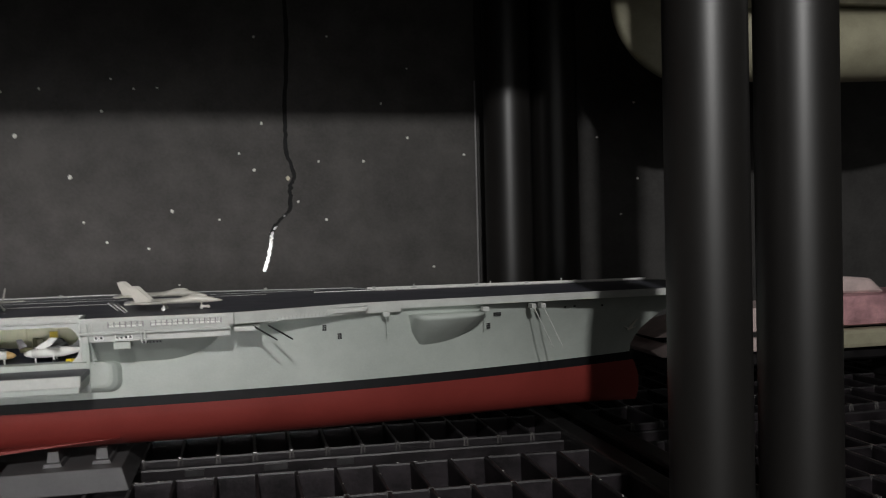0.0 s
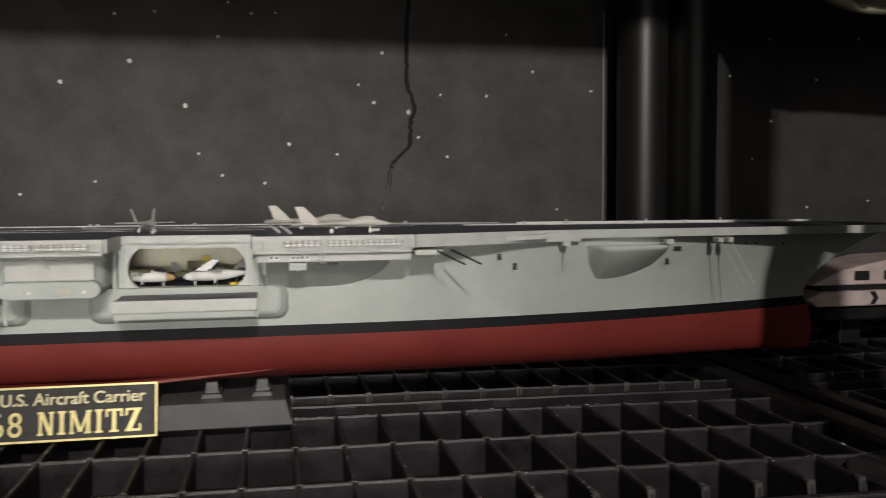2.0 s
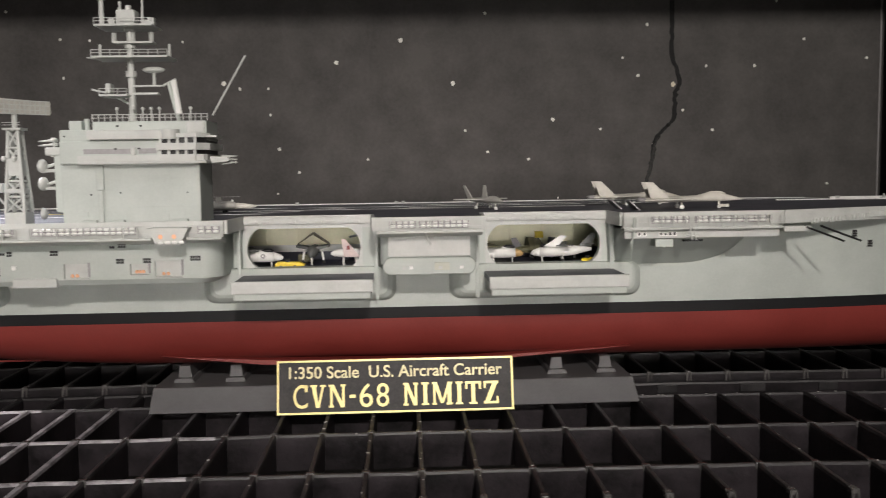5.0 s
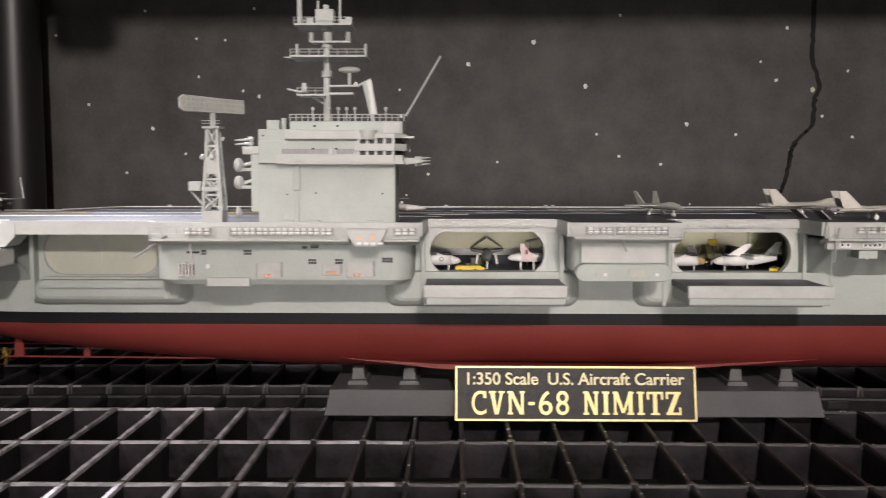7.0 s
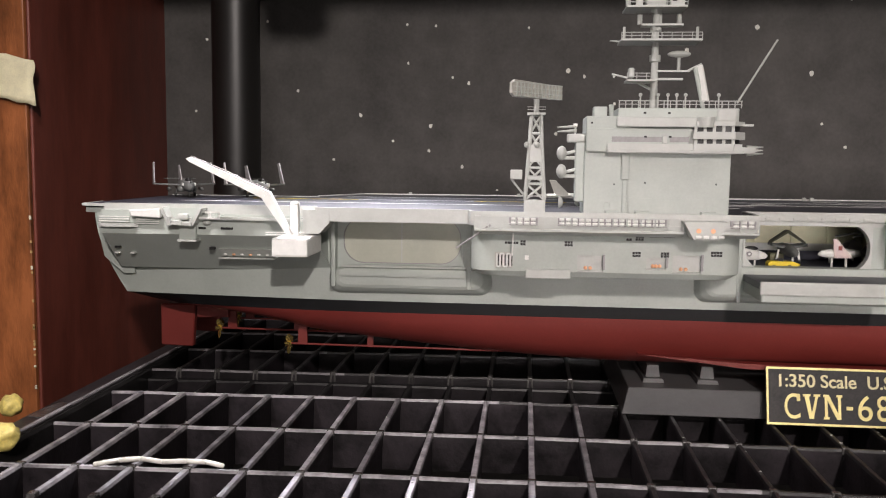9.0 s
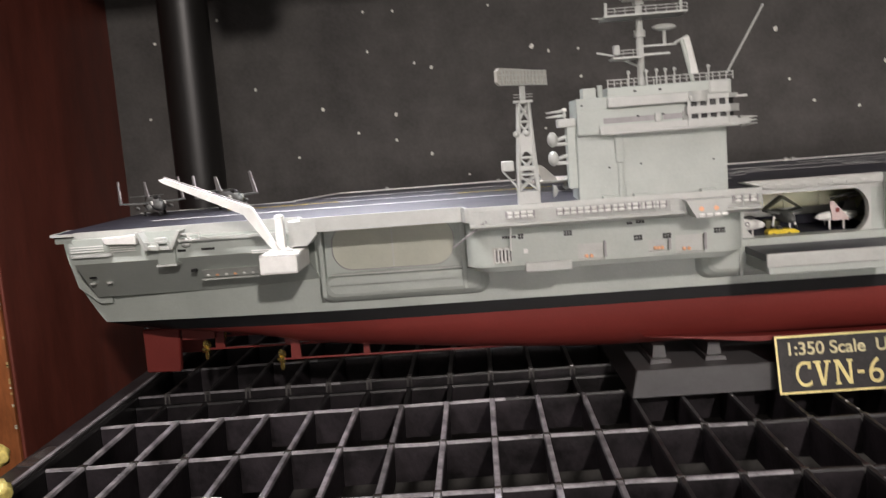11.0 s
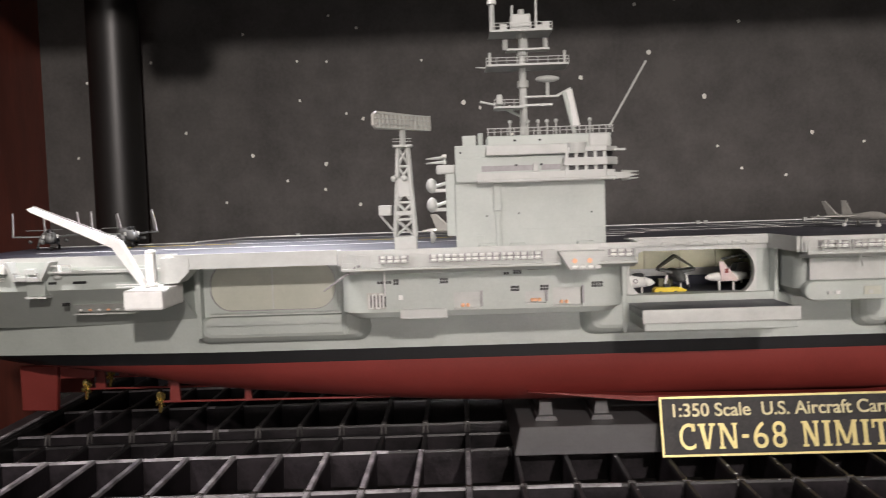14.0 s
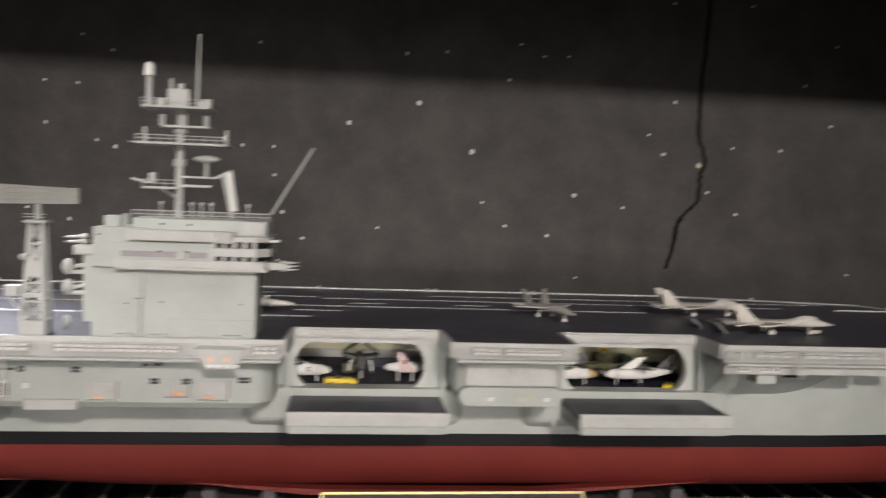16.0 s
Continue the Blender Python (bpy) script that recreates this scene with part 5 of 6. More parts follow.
part("tower_panel", box(TX - 0.0044, TX + 0.0044, TY - 0.0046, TY + 0.0042, 0.1208, 0.1228, 0.0003), TRIM, tower)
part("tower_panel", prism([(TX - 0.0040, 0.1292), (TX + 0.0040, 0.1292), (TX + 0.0032, 0.1372), (TX - 0.0032, 0.1372)], "y", TY - 0.0038, TY + 0.0034), TRIM, tower)
for x, z in ((TX - 0.0042, 0.1372), (TX + 0.0006, 0.1372)):
    part("warning_receiver", ball((x, TY - 0.0040, z), 0.0014, n=10), TRIM, tower, smooth=True)
part("tower_platform", box(TX - 0.0042, TX + 0.0042, TY - 0.0042, TY + 0.0042, 0.1510, 0.1520), TRIM, tower)
for k in (0.1532, 0.1544):
    part("rail", box(TX - 0.0042, TX + 0.0042, TY - 0.0042, TY - 0.0039, k, k + 0.0003), TRIM, tower)
part("pedestal", rod((TX, TY, 0.1520), (TX, TY, 0.1585), 0.0013, n=8), TRIM, tower)
AER = pose(TX, TY, 0.1585, 0, 0, 49)
aer = part("radar_aerial", turn(prism([(-0.0180, 0.0016), (-0.0160, 0.0000), (0.0172, 0.0003), (0.0180, 0.0012), (0.0178, 0.0068), (-0.0160, 0.0078), (-0.0180, 0.0062)], "y", -0.0008, 0.0008), AER), JETMID, tower)
for i in range(13):
    part("aerial_bar", turn(box(-0.0152 + i * 0.0025, -0.0148 + i * 0.0025, -0.0014, -0.0007, 0.0007, 0.0070), AER), TRIM, aer)
for z in (0.0003, 0.0022, 0.0045, 0.0066):
    part("aerial_bar", turn(box(-0.0172, 0.0172, -0.0015, -0.0007, z, z + 0.0004), AER), TRIM, aer)
part("tower_cabin", box(0.2085, 0.2140, -0.0920, -0.0860, 0.1210, 0.1255, 0.0004), TRIM, tower)
part("cabin_strut", rod((0.2090, -0.0890, 0.1210), (0.2155, -0.0890, 0.1130), 0.0005, n=6), TRIM, tower)
part("satellite_dish", spin([(0.0004, 0), (0.0022, -0.0008), (0.0030, -0.0022), (0.0028, -0.0024), (0.0012, -0.0008)], (0.2335, -0.088, 0.1105), "x", 14), TRIM, tower)

# deck stanchions and small gear along the far edge
for x in (0.135, 0.21, 0.33, 0.40, 0.405, 0.47, 0.62, 0.70, 0.78, 0.82, 0.86):
    y = 0.1005 if x < 0.56 else 0.107 - (x - 0.56) * 0.19 if x < 0.69 else 0.060 - (x - 0.70) * 0.05
    part("edge_fitting", box(x, x + 0.0022, y, y + 0.0015, Z_DECK, Z_DECK + 0.0022), TRIM, deck)
part("far_edge_rail", deck_band([(.0845, .0485), (.1045, .0985), (.192, .1025), (.37, .1015), (.56, .1055)][::-1], Z_DECK + 0.0004, Z_DECK + 0.0010), WHITE, deck)
white_rail = part("far_rail", deck_band([(.9200, .0488), (.6960, .0608)], Z_DECK + 0.0003, Z_DECK + 0.0017), WHITE, deck, "white rail along the far bow edge")
for x in (.731, .792, .851):
    part("stanchion", box(x, x + 0.0010, 0.0572, 0.0582, Z_DECK, Z_DECK + 0.0034), TRIM, white_rail)
    part("stanchion_foot", box(x - 0.0016, x + 0.0026, 0.0566, 0.0586, Z_DECK, Z_DECK + 0.0012, 0.0002), TRIM, white_rail)
part("far_edge_rail", deck_band([(.56, .1055), (.687, .0785)][::-1], Z_DECK + 0.0004, Z_DECK + 0.0010), TRIM, deck)

# jet blast deflectors
for x, y in ((0.529, -0.030), (0.535, -0.046)):
    jd = part("blast_deflector", turn(box(-0.0004, 0.0004, -0.0055, 0.0055, 0.0, 0.0075), pose(x, y, Z_DECK, 0, -48, 0)), JETDARK, deck, "raised dark blast deflector")
    part("deflector_ram", rod((x + 0.0008, y, Z_DECK), (x - 0.0028, y, Z_DECK + 0.0035), 0.0004, n=6), TRIM, jd)

# rudder, shafts and propellers
for y in (-0.022, 0.022):
    part("rudder", prism([(0.0085, 0.0462), (0.0290, 0.0462), (0.0272, 0.0217), (0.0085, 0.0222)], "y", y - 0.0022, y + 0.0022, bevel=0.0006), RED, ship, "red rudder")
    part("rudder_skeg", box(0.0300, 0.0480, y - 0.0015, y + 0.0015, 0.0390, 0.0460), RED, ship)
for xp, y, z, x_in in ((0.0405, -0.016, 0.0315, 0.18), (0.0865, -0.034, 0.0275, 0.205), (0.0405, 0.016, 0.0315, 0.18), (0.0865, 0.034, 0.0275, 0.205)):
    shf = part("propeller_shaft", rod((xp, y, z), (x_in, y * 1.02, z - 0.0005), 0.0006, n=8), RED, ship, "thin red propeller shaft")
    part("shaft_strut", prism([(xp + 0.0050, z), (xp + 0.0105, z), (xp + 0.0100, 0.0440), (xp + 0.0060, 0.0440)], "y", y - 0.0008, y + 0.0008), RED, shf)
    part("shaft_strut", prism([(xp + 0.044, z), (xp + 0.0475, z), (xp + 0.0470, 0.0400), (xp + 0.0445, 0.0400)], "y", y - 0.0007, y + 0.0007), RED, shf)
    pr = part("propeller", rod((xp - 0.0025, y, z), (xp + 0.0015, y, z), 0.0008, 0.0014, 10), BRASS, ship, "small brass propeller")
    for i in range(5):
        m = pose(xp, y, z, 72 * i + 20, 0, 0) @ pose(0, 0, 0, 0, 0, 35)
        part("blade", turn(ball((0, 0, 0.0033), 0.0017, 0.0004, 0.0027, 8), m), BRASS, pr)

# stand and name plate
stand = thing("display_stand", (0.40, -0.02, 0.0), "low dark grey plastic display stand on the grid shelf", "stand")
part("base", prism([(0.2675, 0.0002), (0.5345, 0.0002), (0.5305, 0.0145), (0.2705, 0.0145)], "y", -0.055, 0.055, bevel=0.0004), STANDGREY, stand)
for x in (0.2845, 0.3125, 0.4905, 0.5180):
    s = part("cradle", prism([(x - 0.0055, 0.0147), (x + 0.0055, 0.0147), (x + 0.0048, 0.0170), (x - 0.0048, 0.0170)], "y", -0.045, 0.045), STANDGREY, stand)
    part("pad", prism([(x - 0.0036, 0.0171), (x + 0.0036, 0.0171), (x + 0.0028, 0.0235), (x - 0.0028, 0.0235)], "y", -0.042, 0.042), STANDGREY, s)

plate = thing("name_plate", (0.4006, -0.0615, 0.0), "black name plate with gold border and gold lettering", "sign")
PLT = pose(0.4006, -0.0655, 0.0008, -14, 0, 0)
part("panel", turn(box(-0.0630, 0.0630, 0.0, 0.0016, 0.0, 0.0285, 0.0002), PLT), PLAQUE, plate)
for x0, x1, z0, z1 in ((-0.0630, 0.0630, 0.0274, 0.0285), (-0.0630, 0.0630, 0.0, 0.0011), (-0.0630, -0.0620, 0.0011, 0.0274), (0.0620, 0.0630, 0.0011, 0.0274)):
    part("border", turn(box(x0, x1, -0.0004, 0.0002, z0, z1), PLT), GOLD, plate, "bright gold border")


def lettering(text, width, height, x, z, mat, bold, name="lettering"):
    cu = bpy.data.curves.new(name, "FONT")
    cu.body, cu.align_x, cu.size, cu.extrude, cu.offset = text, "CENTER", 1.0, 0.02, bold
    ob = new(name + "_source", cu)
    bpy.context.view_layer.update()
    me = bpy.data.meshes.new_from_object(ob.evaluated_get(bpy.context.evaluated_depsgraph_get()))
    bpy.data.objects.remove(ob)
    bm = bmesh.new()
    bm.from_mesh(me)
    bpy.data.meshes.remove(me)
    xs, ys = [v.co.x for v in bm.verts], [v.co.y for v in bm.verts]
    sx, sy = width / (max(xs) - min(xs)), height / (max(ys) - min(ys))
    cx, cy = (max(xs) + min(xs)) / 2, min(ys)
    for v in bm.verts:
        v.co = Vector(((v.co.x - cx) * sx + x, -v.co.z * 0.010 - 0.0002, (v.co.y - cy) * sy + z))
    part(name, turn(bm, PLT), mat, plate, "raised gold words")


lettering("1:350 Scale  U.S. Aircraft Carrier", 0.1138, 0.0064, 0.0002, 0.0187, GOLDPALE, 0.012)


def slab_letter(c, x0, x1, z, h):
    """One bold slab-serif letter from straight strokes, as outlines in the plate's plane."""
    t, k = h * 0.09, h * 0.165
    y1, w = z + h, x1 - x0

    def bar(a, b, c0, d):
        return [(a, c0), (b, c0), (b, d), (a, d)]
    if c == "I":
        m = (x0 + x1) / 2
        return [bar(m - k / 2, m + k / 2, z, y1), bar(x0, x1, z, z + t), bar(x0, x1, y1 - t, y1)]
    if c == "T":
        m = (x0 + x1) / 2
        return [bar(m - k / 2, m + k / 2, z, y1), bar(x0, x1, y1 - t * 1.2, y1), bar(x0, x0 + t, y1 - h * 0.34, y1), bar(x1 - t, x1, y1 - h * 0.34, y1), bar(m - k * 1.1, m + k * 1.1, z, z + t)]
    if c == "Z":
        return [bar(x0, x1, y1 - t * 1.2, y1), bar(x0, x1, z, z + t * 1.2), bar(x0, x0 + t, y1 - h * 0.32, y1), bar(x1 - t, x1, z, z + h * 0.32), [(x0, z), (x0 + k * 1.35, z), (x1, y1), (x1 - k * 1.35, y1)]]
    if c == "V":
        m = (x0 + x1) / 2
        return [[(m - k * 0.55, z), (m + k * 0.25, z), (x0 + k * 1.35, y1), (x0 + k * 0.3, y1)], [(m - k * 0.25, z), (m + k * 0.4, z), (x1 - k * 0.35, y1), (x1 - k * 0.95, y1)], bar(x0, x0 + k * 1.8, y1 - t, y1), bar(x1 - k * 1.5, x1, y1 - t, y1)]
    if c == "N":
        a, b = x0 + k * 0.35, x1 - k * 0.35
        return [bar(a, a + k * 0.65, z, y1), bar(b - k * 0.65, b, z, y1), [(b - k * 0.95, z), (b, z), (a + k * 0.95, y1), (a, y1)], bar(x0, a + k * 1.0, z, z + t), bar(x0, a + k * 0.6, y1 - t, y1), bar(b - k * 1.0, x1, y1 - t, y1)]
    if c == "M":
        a, b, m = x0 + k * 0.3, x1 - k * 0.3, (x0 + x1) / 2
        return [bar(a, a + k * 0.6, z, y1), bar(b - k, b, z, y1), [(m - k * 0.45, z + h * 0.08), (m + k * 0.3, z + h * 0.08), (a + k * 1.0, y1), (a, y1)], [(m - k * 0.3, z + h * 0.08), (m + k * 0.3, z + h * 0.08), (b, y1), (b - k * 0.8, y1)], bar(x0, a + k * 0.95, z, z + t), bar(b - k * 1.35, x1, z, z + t), bar(x0, a + k * 0.6, y1 - t, y1), bar(b - k * 0.6, x1, y1 - t, y1)]
    return [bar(x0, x1, z + h * 0.40, z + h * 0.54)]


LETTERS = [("C", -.0547, -.0464), ("V", -.0458, -.0368), ("N", -.0360, -.0262), ("-", -.0250, -.0211), ("6", -.0196, -.0119), ("8", -.0106, -.0033), ("N", .0036, .0124), ("I", .0134, .0180), ("M", .0190, .0306), ("I", .0316, .0362), ("T", .0368, .0460), ("Z", .0467, .0553)]
for c, x0, x1 in LETTERS:
    x0, x1 = x0 + 0.0004, x1 - 0.0004
    if c in "C68":
        lettering(c, x1 - x0, 0.0124, (x0 + x1) / 2, 0.0032, GOLD, 0.0)
        if c == "C":
            part("serif", turn(box(x1 - 0.0015, x1, -0.0004, 0.0002, 0.0118, 0.0154), PLT), GOLD, plate)
        continue
    bm = bmesh.new()
    for i, outline in enumerate(slab_letter(c, x0, x1, 0.0034, 0.0120)):
        prism(outline, "y", -0.0004 - i * 0.00001, 0.0002, bm)
    part("lettering", turn(bm, PLT), GOLD, plate, "raised gold letter")

# ---- aircraft and gear on the deck ----


def wing(points, z0, z1, dihedral=0.0):
    """A flat wing of (x, y) corners with its mirror image."""
    bm = bmesh.new()
    for s in (1, -1):
        own = prism([(x, s * y) for x, y in points], "z", z0, z1)
        for v in own.verts:
            v.co.z += abs(v.co.y) * dihedral
        join(bm, own)
    return bm


def body(sections, n=12):
    """A fuselage along x from (x, half width, half height, middle z)."""
    bm = bmesh.new()
    rings = [[bm.verts.new((x, w * math.cos(2 * math.pi * i / n), z + h * math.sin(2 * math.pi * i / n))) for i in range(n)] for x, w, h, z in sections]
    for a, b in zip(rings, rings[1:]):
        for i in range(n):
            bm.faces.new((a[i], a[(i + 1) % n], b[(i + 1) % n], b[i]))
    bm.faces.new(rings[0])
    bm.faces.new(rings[-1])
    bmesh.ops.recalc_face_normals(bm, faces=bm.faces)
    return bm


def swing_jet(m, label, mat):
    """A large twin-finned jet with swept wings, about 54 mm long; its wheels stand on z = 0."""
    t = thing("model_jet", m.translation, label, "model aircraft", "aircraft on the deck")

    def p(name, bm, mt=None, parent=t, **k):
        return part(name, turn(bm, m), mt or mat, parent, **k)
    p("fuselage", body([(0.0290, 0.0002, 0.0002, 0.0050), (0.0250, 0.0010, 0.0011, 0.0053), (0.0200, 0.0017, 0.0019, 0.0058), (0.0150, 0.0020, 0.0027, 0.0064), (0.0100, 0.0024, 0.0025, 0.0062), (0.0040, 0.0046, 0.0018, 0.0055), (-0.0080, 0.0052, 0.0017, 0.0052), (-0.0190, 0.0044, 0.0015, 0.0052), (-0.0240, 0.0036, 0.0011, 0.0052)]), smooth=True)
    p("wing", wing([(0.0060, 0.0030), (-0.0120, 0.0165), (-0.0155, 0.0165), (-0.0090, 0.0040)], 0.0052, 0.0060))
    p("tailplane", wing([(-0.0150, 0.0040), (-0.0230, 0.0125), (-0.0262, 0.0125), (-0.0240, 0.0036)], 0.0048, 0.0054))
    for s in (1, -1):
        fin = prism([(-0.0115, 0.0060), (-0.0215, 0.0060), (-0.0248, 0.0148), (-0.0205, 0.0148)], "y", -0.0003, 0.0003)
        p("fin", turn(fin, pose(0, s * 0.0040, 0, -6 * s, 0, 0)))
        p("nozzle", rod((-0.0240, s * 0.0025, 0.0050), (-0.0275, s * 0.0025, 0.0050), 0.0013, 0.0010, 10), JETDARK)
        lg = p("main_leg", rod((-0.0050, s * 0.0048, 0.0044), (-0.0050, s * 0.0052, 0.0014), 0.0005, n=6))
        p("wheel", rod((-0.0050, s * 0.0045, 0.0012), (-0.0050, s * 0.0060, 0.0012), 0.0012, n=10), WHITE, lg)
    ng = p("nose_leg", rod((0.0165, 0, 0.0044), (0.0165, 0, 0.0012), 0.0005, n=6))
    p("wheel", rod((0.0165, -0.0010, 0.0009), (0.0165, 0.0010, 0.0009), 0.0009, n=10), WHITE, ng)
    p("leg_door", box(0.0160, 0.0215, -0.0014, -0.0011, 0.0008, 0.0024), mat)
    p("canopy", ball((0.0145, 0, 0.0080), 0.0058, 0.0013, 0.0015, 10), smooth=True)
    return t


def place(x, y, heading, z=Z_DECK + 0.0003):
    return pose(x, y, z, 0, 0, heading)


swing_jet(place(0.5625, -0.0490, -4), "pale grey swing-wing model jet parked on the dark deck", JETGREY)
swing_jet(place(0.5480, 0.0130, -2), "pale grey swing-wing model jet parked behind another jet", JETGREY)


def light_jet(m, label, mat, fold=False):
    t = thing("model_jet", m.translation, label, "model aircraft", "aircraft on the deck")

    def p(name, bm, mt=None, parent=t, **k):
        return part(name, turn(bm, m), mt or mat, parent, **k)
    p("fuselage", body([(0.0250, 0.0002, 0.0002, 0.0050), (0.0215, 0.0009, 0.0010, 0.0052), (0.0160, 0.0014, 0.0020, 0.0058), (0.0100, 0.0018, 0.0022, 0.0058), (0.0, 0.0030, 0.0016, 0.0052), (-0.0120, 0.0034, 0.0014, 0.0050), (-0.0210, 0.0026, 0.0011, 0.0050)]), smooth=True)
    p("wing", wing([(0.0020, 0.0025), (-0.0060, 0.0165), (-0.0095, 0.0165), (-0.0090, 0.0030)], 0.0054, 0.0060))
    p("tailplane", wing([(-0.0150, 0.0030), (-0.0215, 0.0100), (-0.0240, 0.0100), (-0.0215, 0.0028)], 0.0048, 0.0053))
    for s in (1, -1):
        fin = prism([(-0.0080, 0.0058), (-0.0160, 0.0058), (-0.0190, 0.0140), (-0.0160, 0.0140)], "y", -0.0003, 0.0003)
        p("fin", turn(fin, pose(0, s * 0.0032, 0, -14 * s, 0, 0)))
        lg = p("main_leg", rod((-0.0040, s * 0.0028, 0.0044), (-0.0040, s * 0.0045, 0.0012), 0.0005, n=6))
        p("wheel", rod((-0.0040, s * 0.0040, 0.0010), (-0.0040, s * 0.0052, 0.0010), 0.0010, n=10), WHITE, lg)
    ng = p("nose_leg", rod((0.0150, 0, 0.0044), (0.0150, 0, 0.0010), 0.0005, n=6))
    p("wheel", rod((0.0150, -0.0008, 0.0009), (0.0150, 0.0008, 0.0009), 0.0009, n=10), WHITE, ng)
    return t


light_jet(place(0.4545, -0.0110, -73), "light grey twin-finned model jet parked on the dark deck", JETMID)
light_jet(place(0.2480, -0.0150, 0), "pale cream model jet parked behind the island", JETGREY)


def attack_jet(m, label):
    """A stout jet with its outer wings folded upright, about 48 mm long."""
    t = thing("model_jet", m.translation, label, "model aircraft", "aircraft at the stern")

    def p(name, bm, mt=None, parent=t, **k):
        return part(name, turn(bm, m), mt or PROPDARK, parent, **k)
    # fuselage paint darkened to carry the shade of a backlit jet
    p("fuselage", body([(0.0230, 0.0006, 0.0006, 0.0060), (0.0215, 0.0020, 0.0021, 0.0062), (0.0170, 0.0032, 0.0034, 0.0066), (0.0080, 0.0038, 0.0040, 0.0072), (-0.0040, 0.0036, 0.0034, 0.0072), (-0.0150, 0.0024, 0.0024, 0.0076), (-0.0250, 0.0010, 0.0014, 0.0084)]), PROPDARK, smooth=True)
    p("canopy", ball((0.0115, 0, 0.0102), 0.0050, 0.0020, 0.0018, 12), DARK, smooth=True)
    p("wing", wing([(0.0060, 0.0030), (-0.0010, 0.0186), (-0.0075, 0.0186), (-0.0050, 0.0030)], 0.0068, 0.0076, 0.03))
    for q in (1, -1):
        fold = prism([(-0.0008, 0.0074), (-0.0076, 0.0074), (-0.0128, 0.0205), (-0.0092, 0.0212)], "y", -0.0004, 0.0004)
        p("folded_wing", turn(fold, pose(0, q * 0.0184, 0, 3 * q, 0, 0)), JETDARK)
        p("engine_intake", body([(0.0110, 0.0016, 0.0019, 0.0050), (0.0050, 0.0019, 0.0021, 0.0050), (-0.0090, 0.0012, 0.0014, 0.0056)], 10), smooth=True).location += m.to_3x3() @ Vector((0, q * 0.0036, 0))
        p("drop_tank", body([(0.0060, 0.0002, 0.0002, 0.0046), (0.0030, 0.0011, 0.0011, 0.0046), (-0.0060, 0.0010, 0.0010, 0.0046), (-0.0090, 0.0002, 0.0002, 0.0046)], 8), smooth=True).location += m.to_3x3() @ Vector((0, q * 0.0095, 0))
        lg = p("main_leg", rod((-0.0010, q * 0.0045, 0.0060), (-0.0010, q * 0.0056, 0.0012), 0.0006, n=6))
        p("wheel", rod((-0.0010, q * 0.0049, 0.0012), (-0.0010, q * 0.0063, 0.0012), 0.0012, n=10), DARK, lg)
        p("nose_mark", box(0.0120, 0.0165, q * 0.0036 - 0.0003, q * 0.0036 + 0.0003, 0.0068, 0.0088, 0.0002), WHITE)
    p("tailplane", wing([(-0.0170, 0.0008), (-0.0220, 0.0098), (-0.0250, 0.0098), (-0.0240, 0.0008)], 0.0104, 0.0109))
    p("fin", prism([(-0.0130, 0.0090), (-0.0250, 0.0090), (-0.0285, 0.0190), (-0.0240, 0.0193)], "y", -0.0004, 0.0004), JETDARK)
    p("refuelling_probe", rod((0.0200, 0, 0.0085), (0.0245, 0, 0.0105), 0.0003, n=6))
    ng = p("nose_leg", rod((0.0150, 0, 0.0050), (0.0150, 0, 0.0010), 0.0005, n=6))
    p("wheel", rod((0.0150, -0.0008, 0.0009), (0.0150, 0.0008, 0.0009), 0.0009, n=8), DARK, ng)
    return t


attack_jet(place(0.0060, 0.0220, -60), "dark grey model jet with wings folded upright at the stern")
attack_jet(place(0.0490, 0.0290, -58), "dark grey model jet with folded wings by the boat crane")


def helicopter(m):
    t = thing("model_helicopter", m.translation, "grey-green and white model helicopter beside the island", "model aircraft", "aircraft on the deck")

    def p(name, bm, mt=JETMID, parent=t, **k):
        return part(name, turn(bm, m), mt, parent, **k)
    p("fuselage", body([(0.0100, 0.0020, 0.0018, 0.0040), (0.0060, 0.0026, 0.0025, 0.0043), (-0.0080, 0.0026, 0.0026, 0.0043), (-0.0150, 0.0012, 0.0014, 0.0050), (-0.0250, 0.0005, 0.0006, 0.0055)]), smooth=True)
    p("nose", body([(0.0215, 0.0003, 0.0004, 0.0036), (0.0190, 0.0013, 0.0011, 0.0037), (0.0140, 0.0021, 0.0017, 0.0039), (0.0100, 0.0021, 0.0019, 0.0040)]), JETGREY, smooth=True)
    p("rotor_mast", box(-0.0020, 0.0015, -0.0012, 0.0012, 0.0065, 0.0092, 0.0005))
    for a in (10, 130, 190, 250):
        p("rotor_blade", turn(box(0.0, 0.0120, -0.0005, 0.0005, 0.0092, 0.0095), pose(-0.0005, 0, 0, 0, 0, a)), JETDARK)
    p("tail_fin", prism([(-0.0230, 0.0050), (-0.0265, 0.0050), (-0.0275, 0.0095), (-0.0255, 0.0095)], "y", -0.0003, 0.0003))
    for s in (1, -1):
        p("wheel", rod((0.0030, s * 0.0026, 0.0009), (0.0030, s * 0.0034, 0.0009), 0.0009, n=8), DARK)
    p("beacon", ball((0.0075, 0, 0.0070), 0.0008, n=8), WHITE)
    return t


helicopter(place(0.2990, -0.0050, -2))

# ---- inside the hangar bays ----
HF = 0.0773


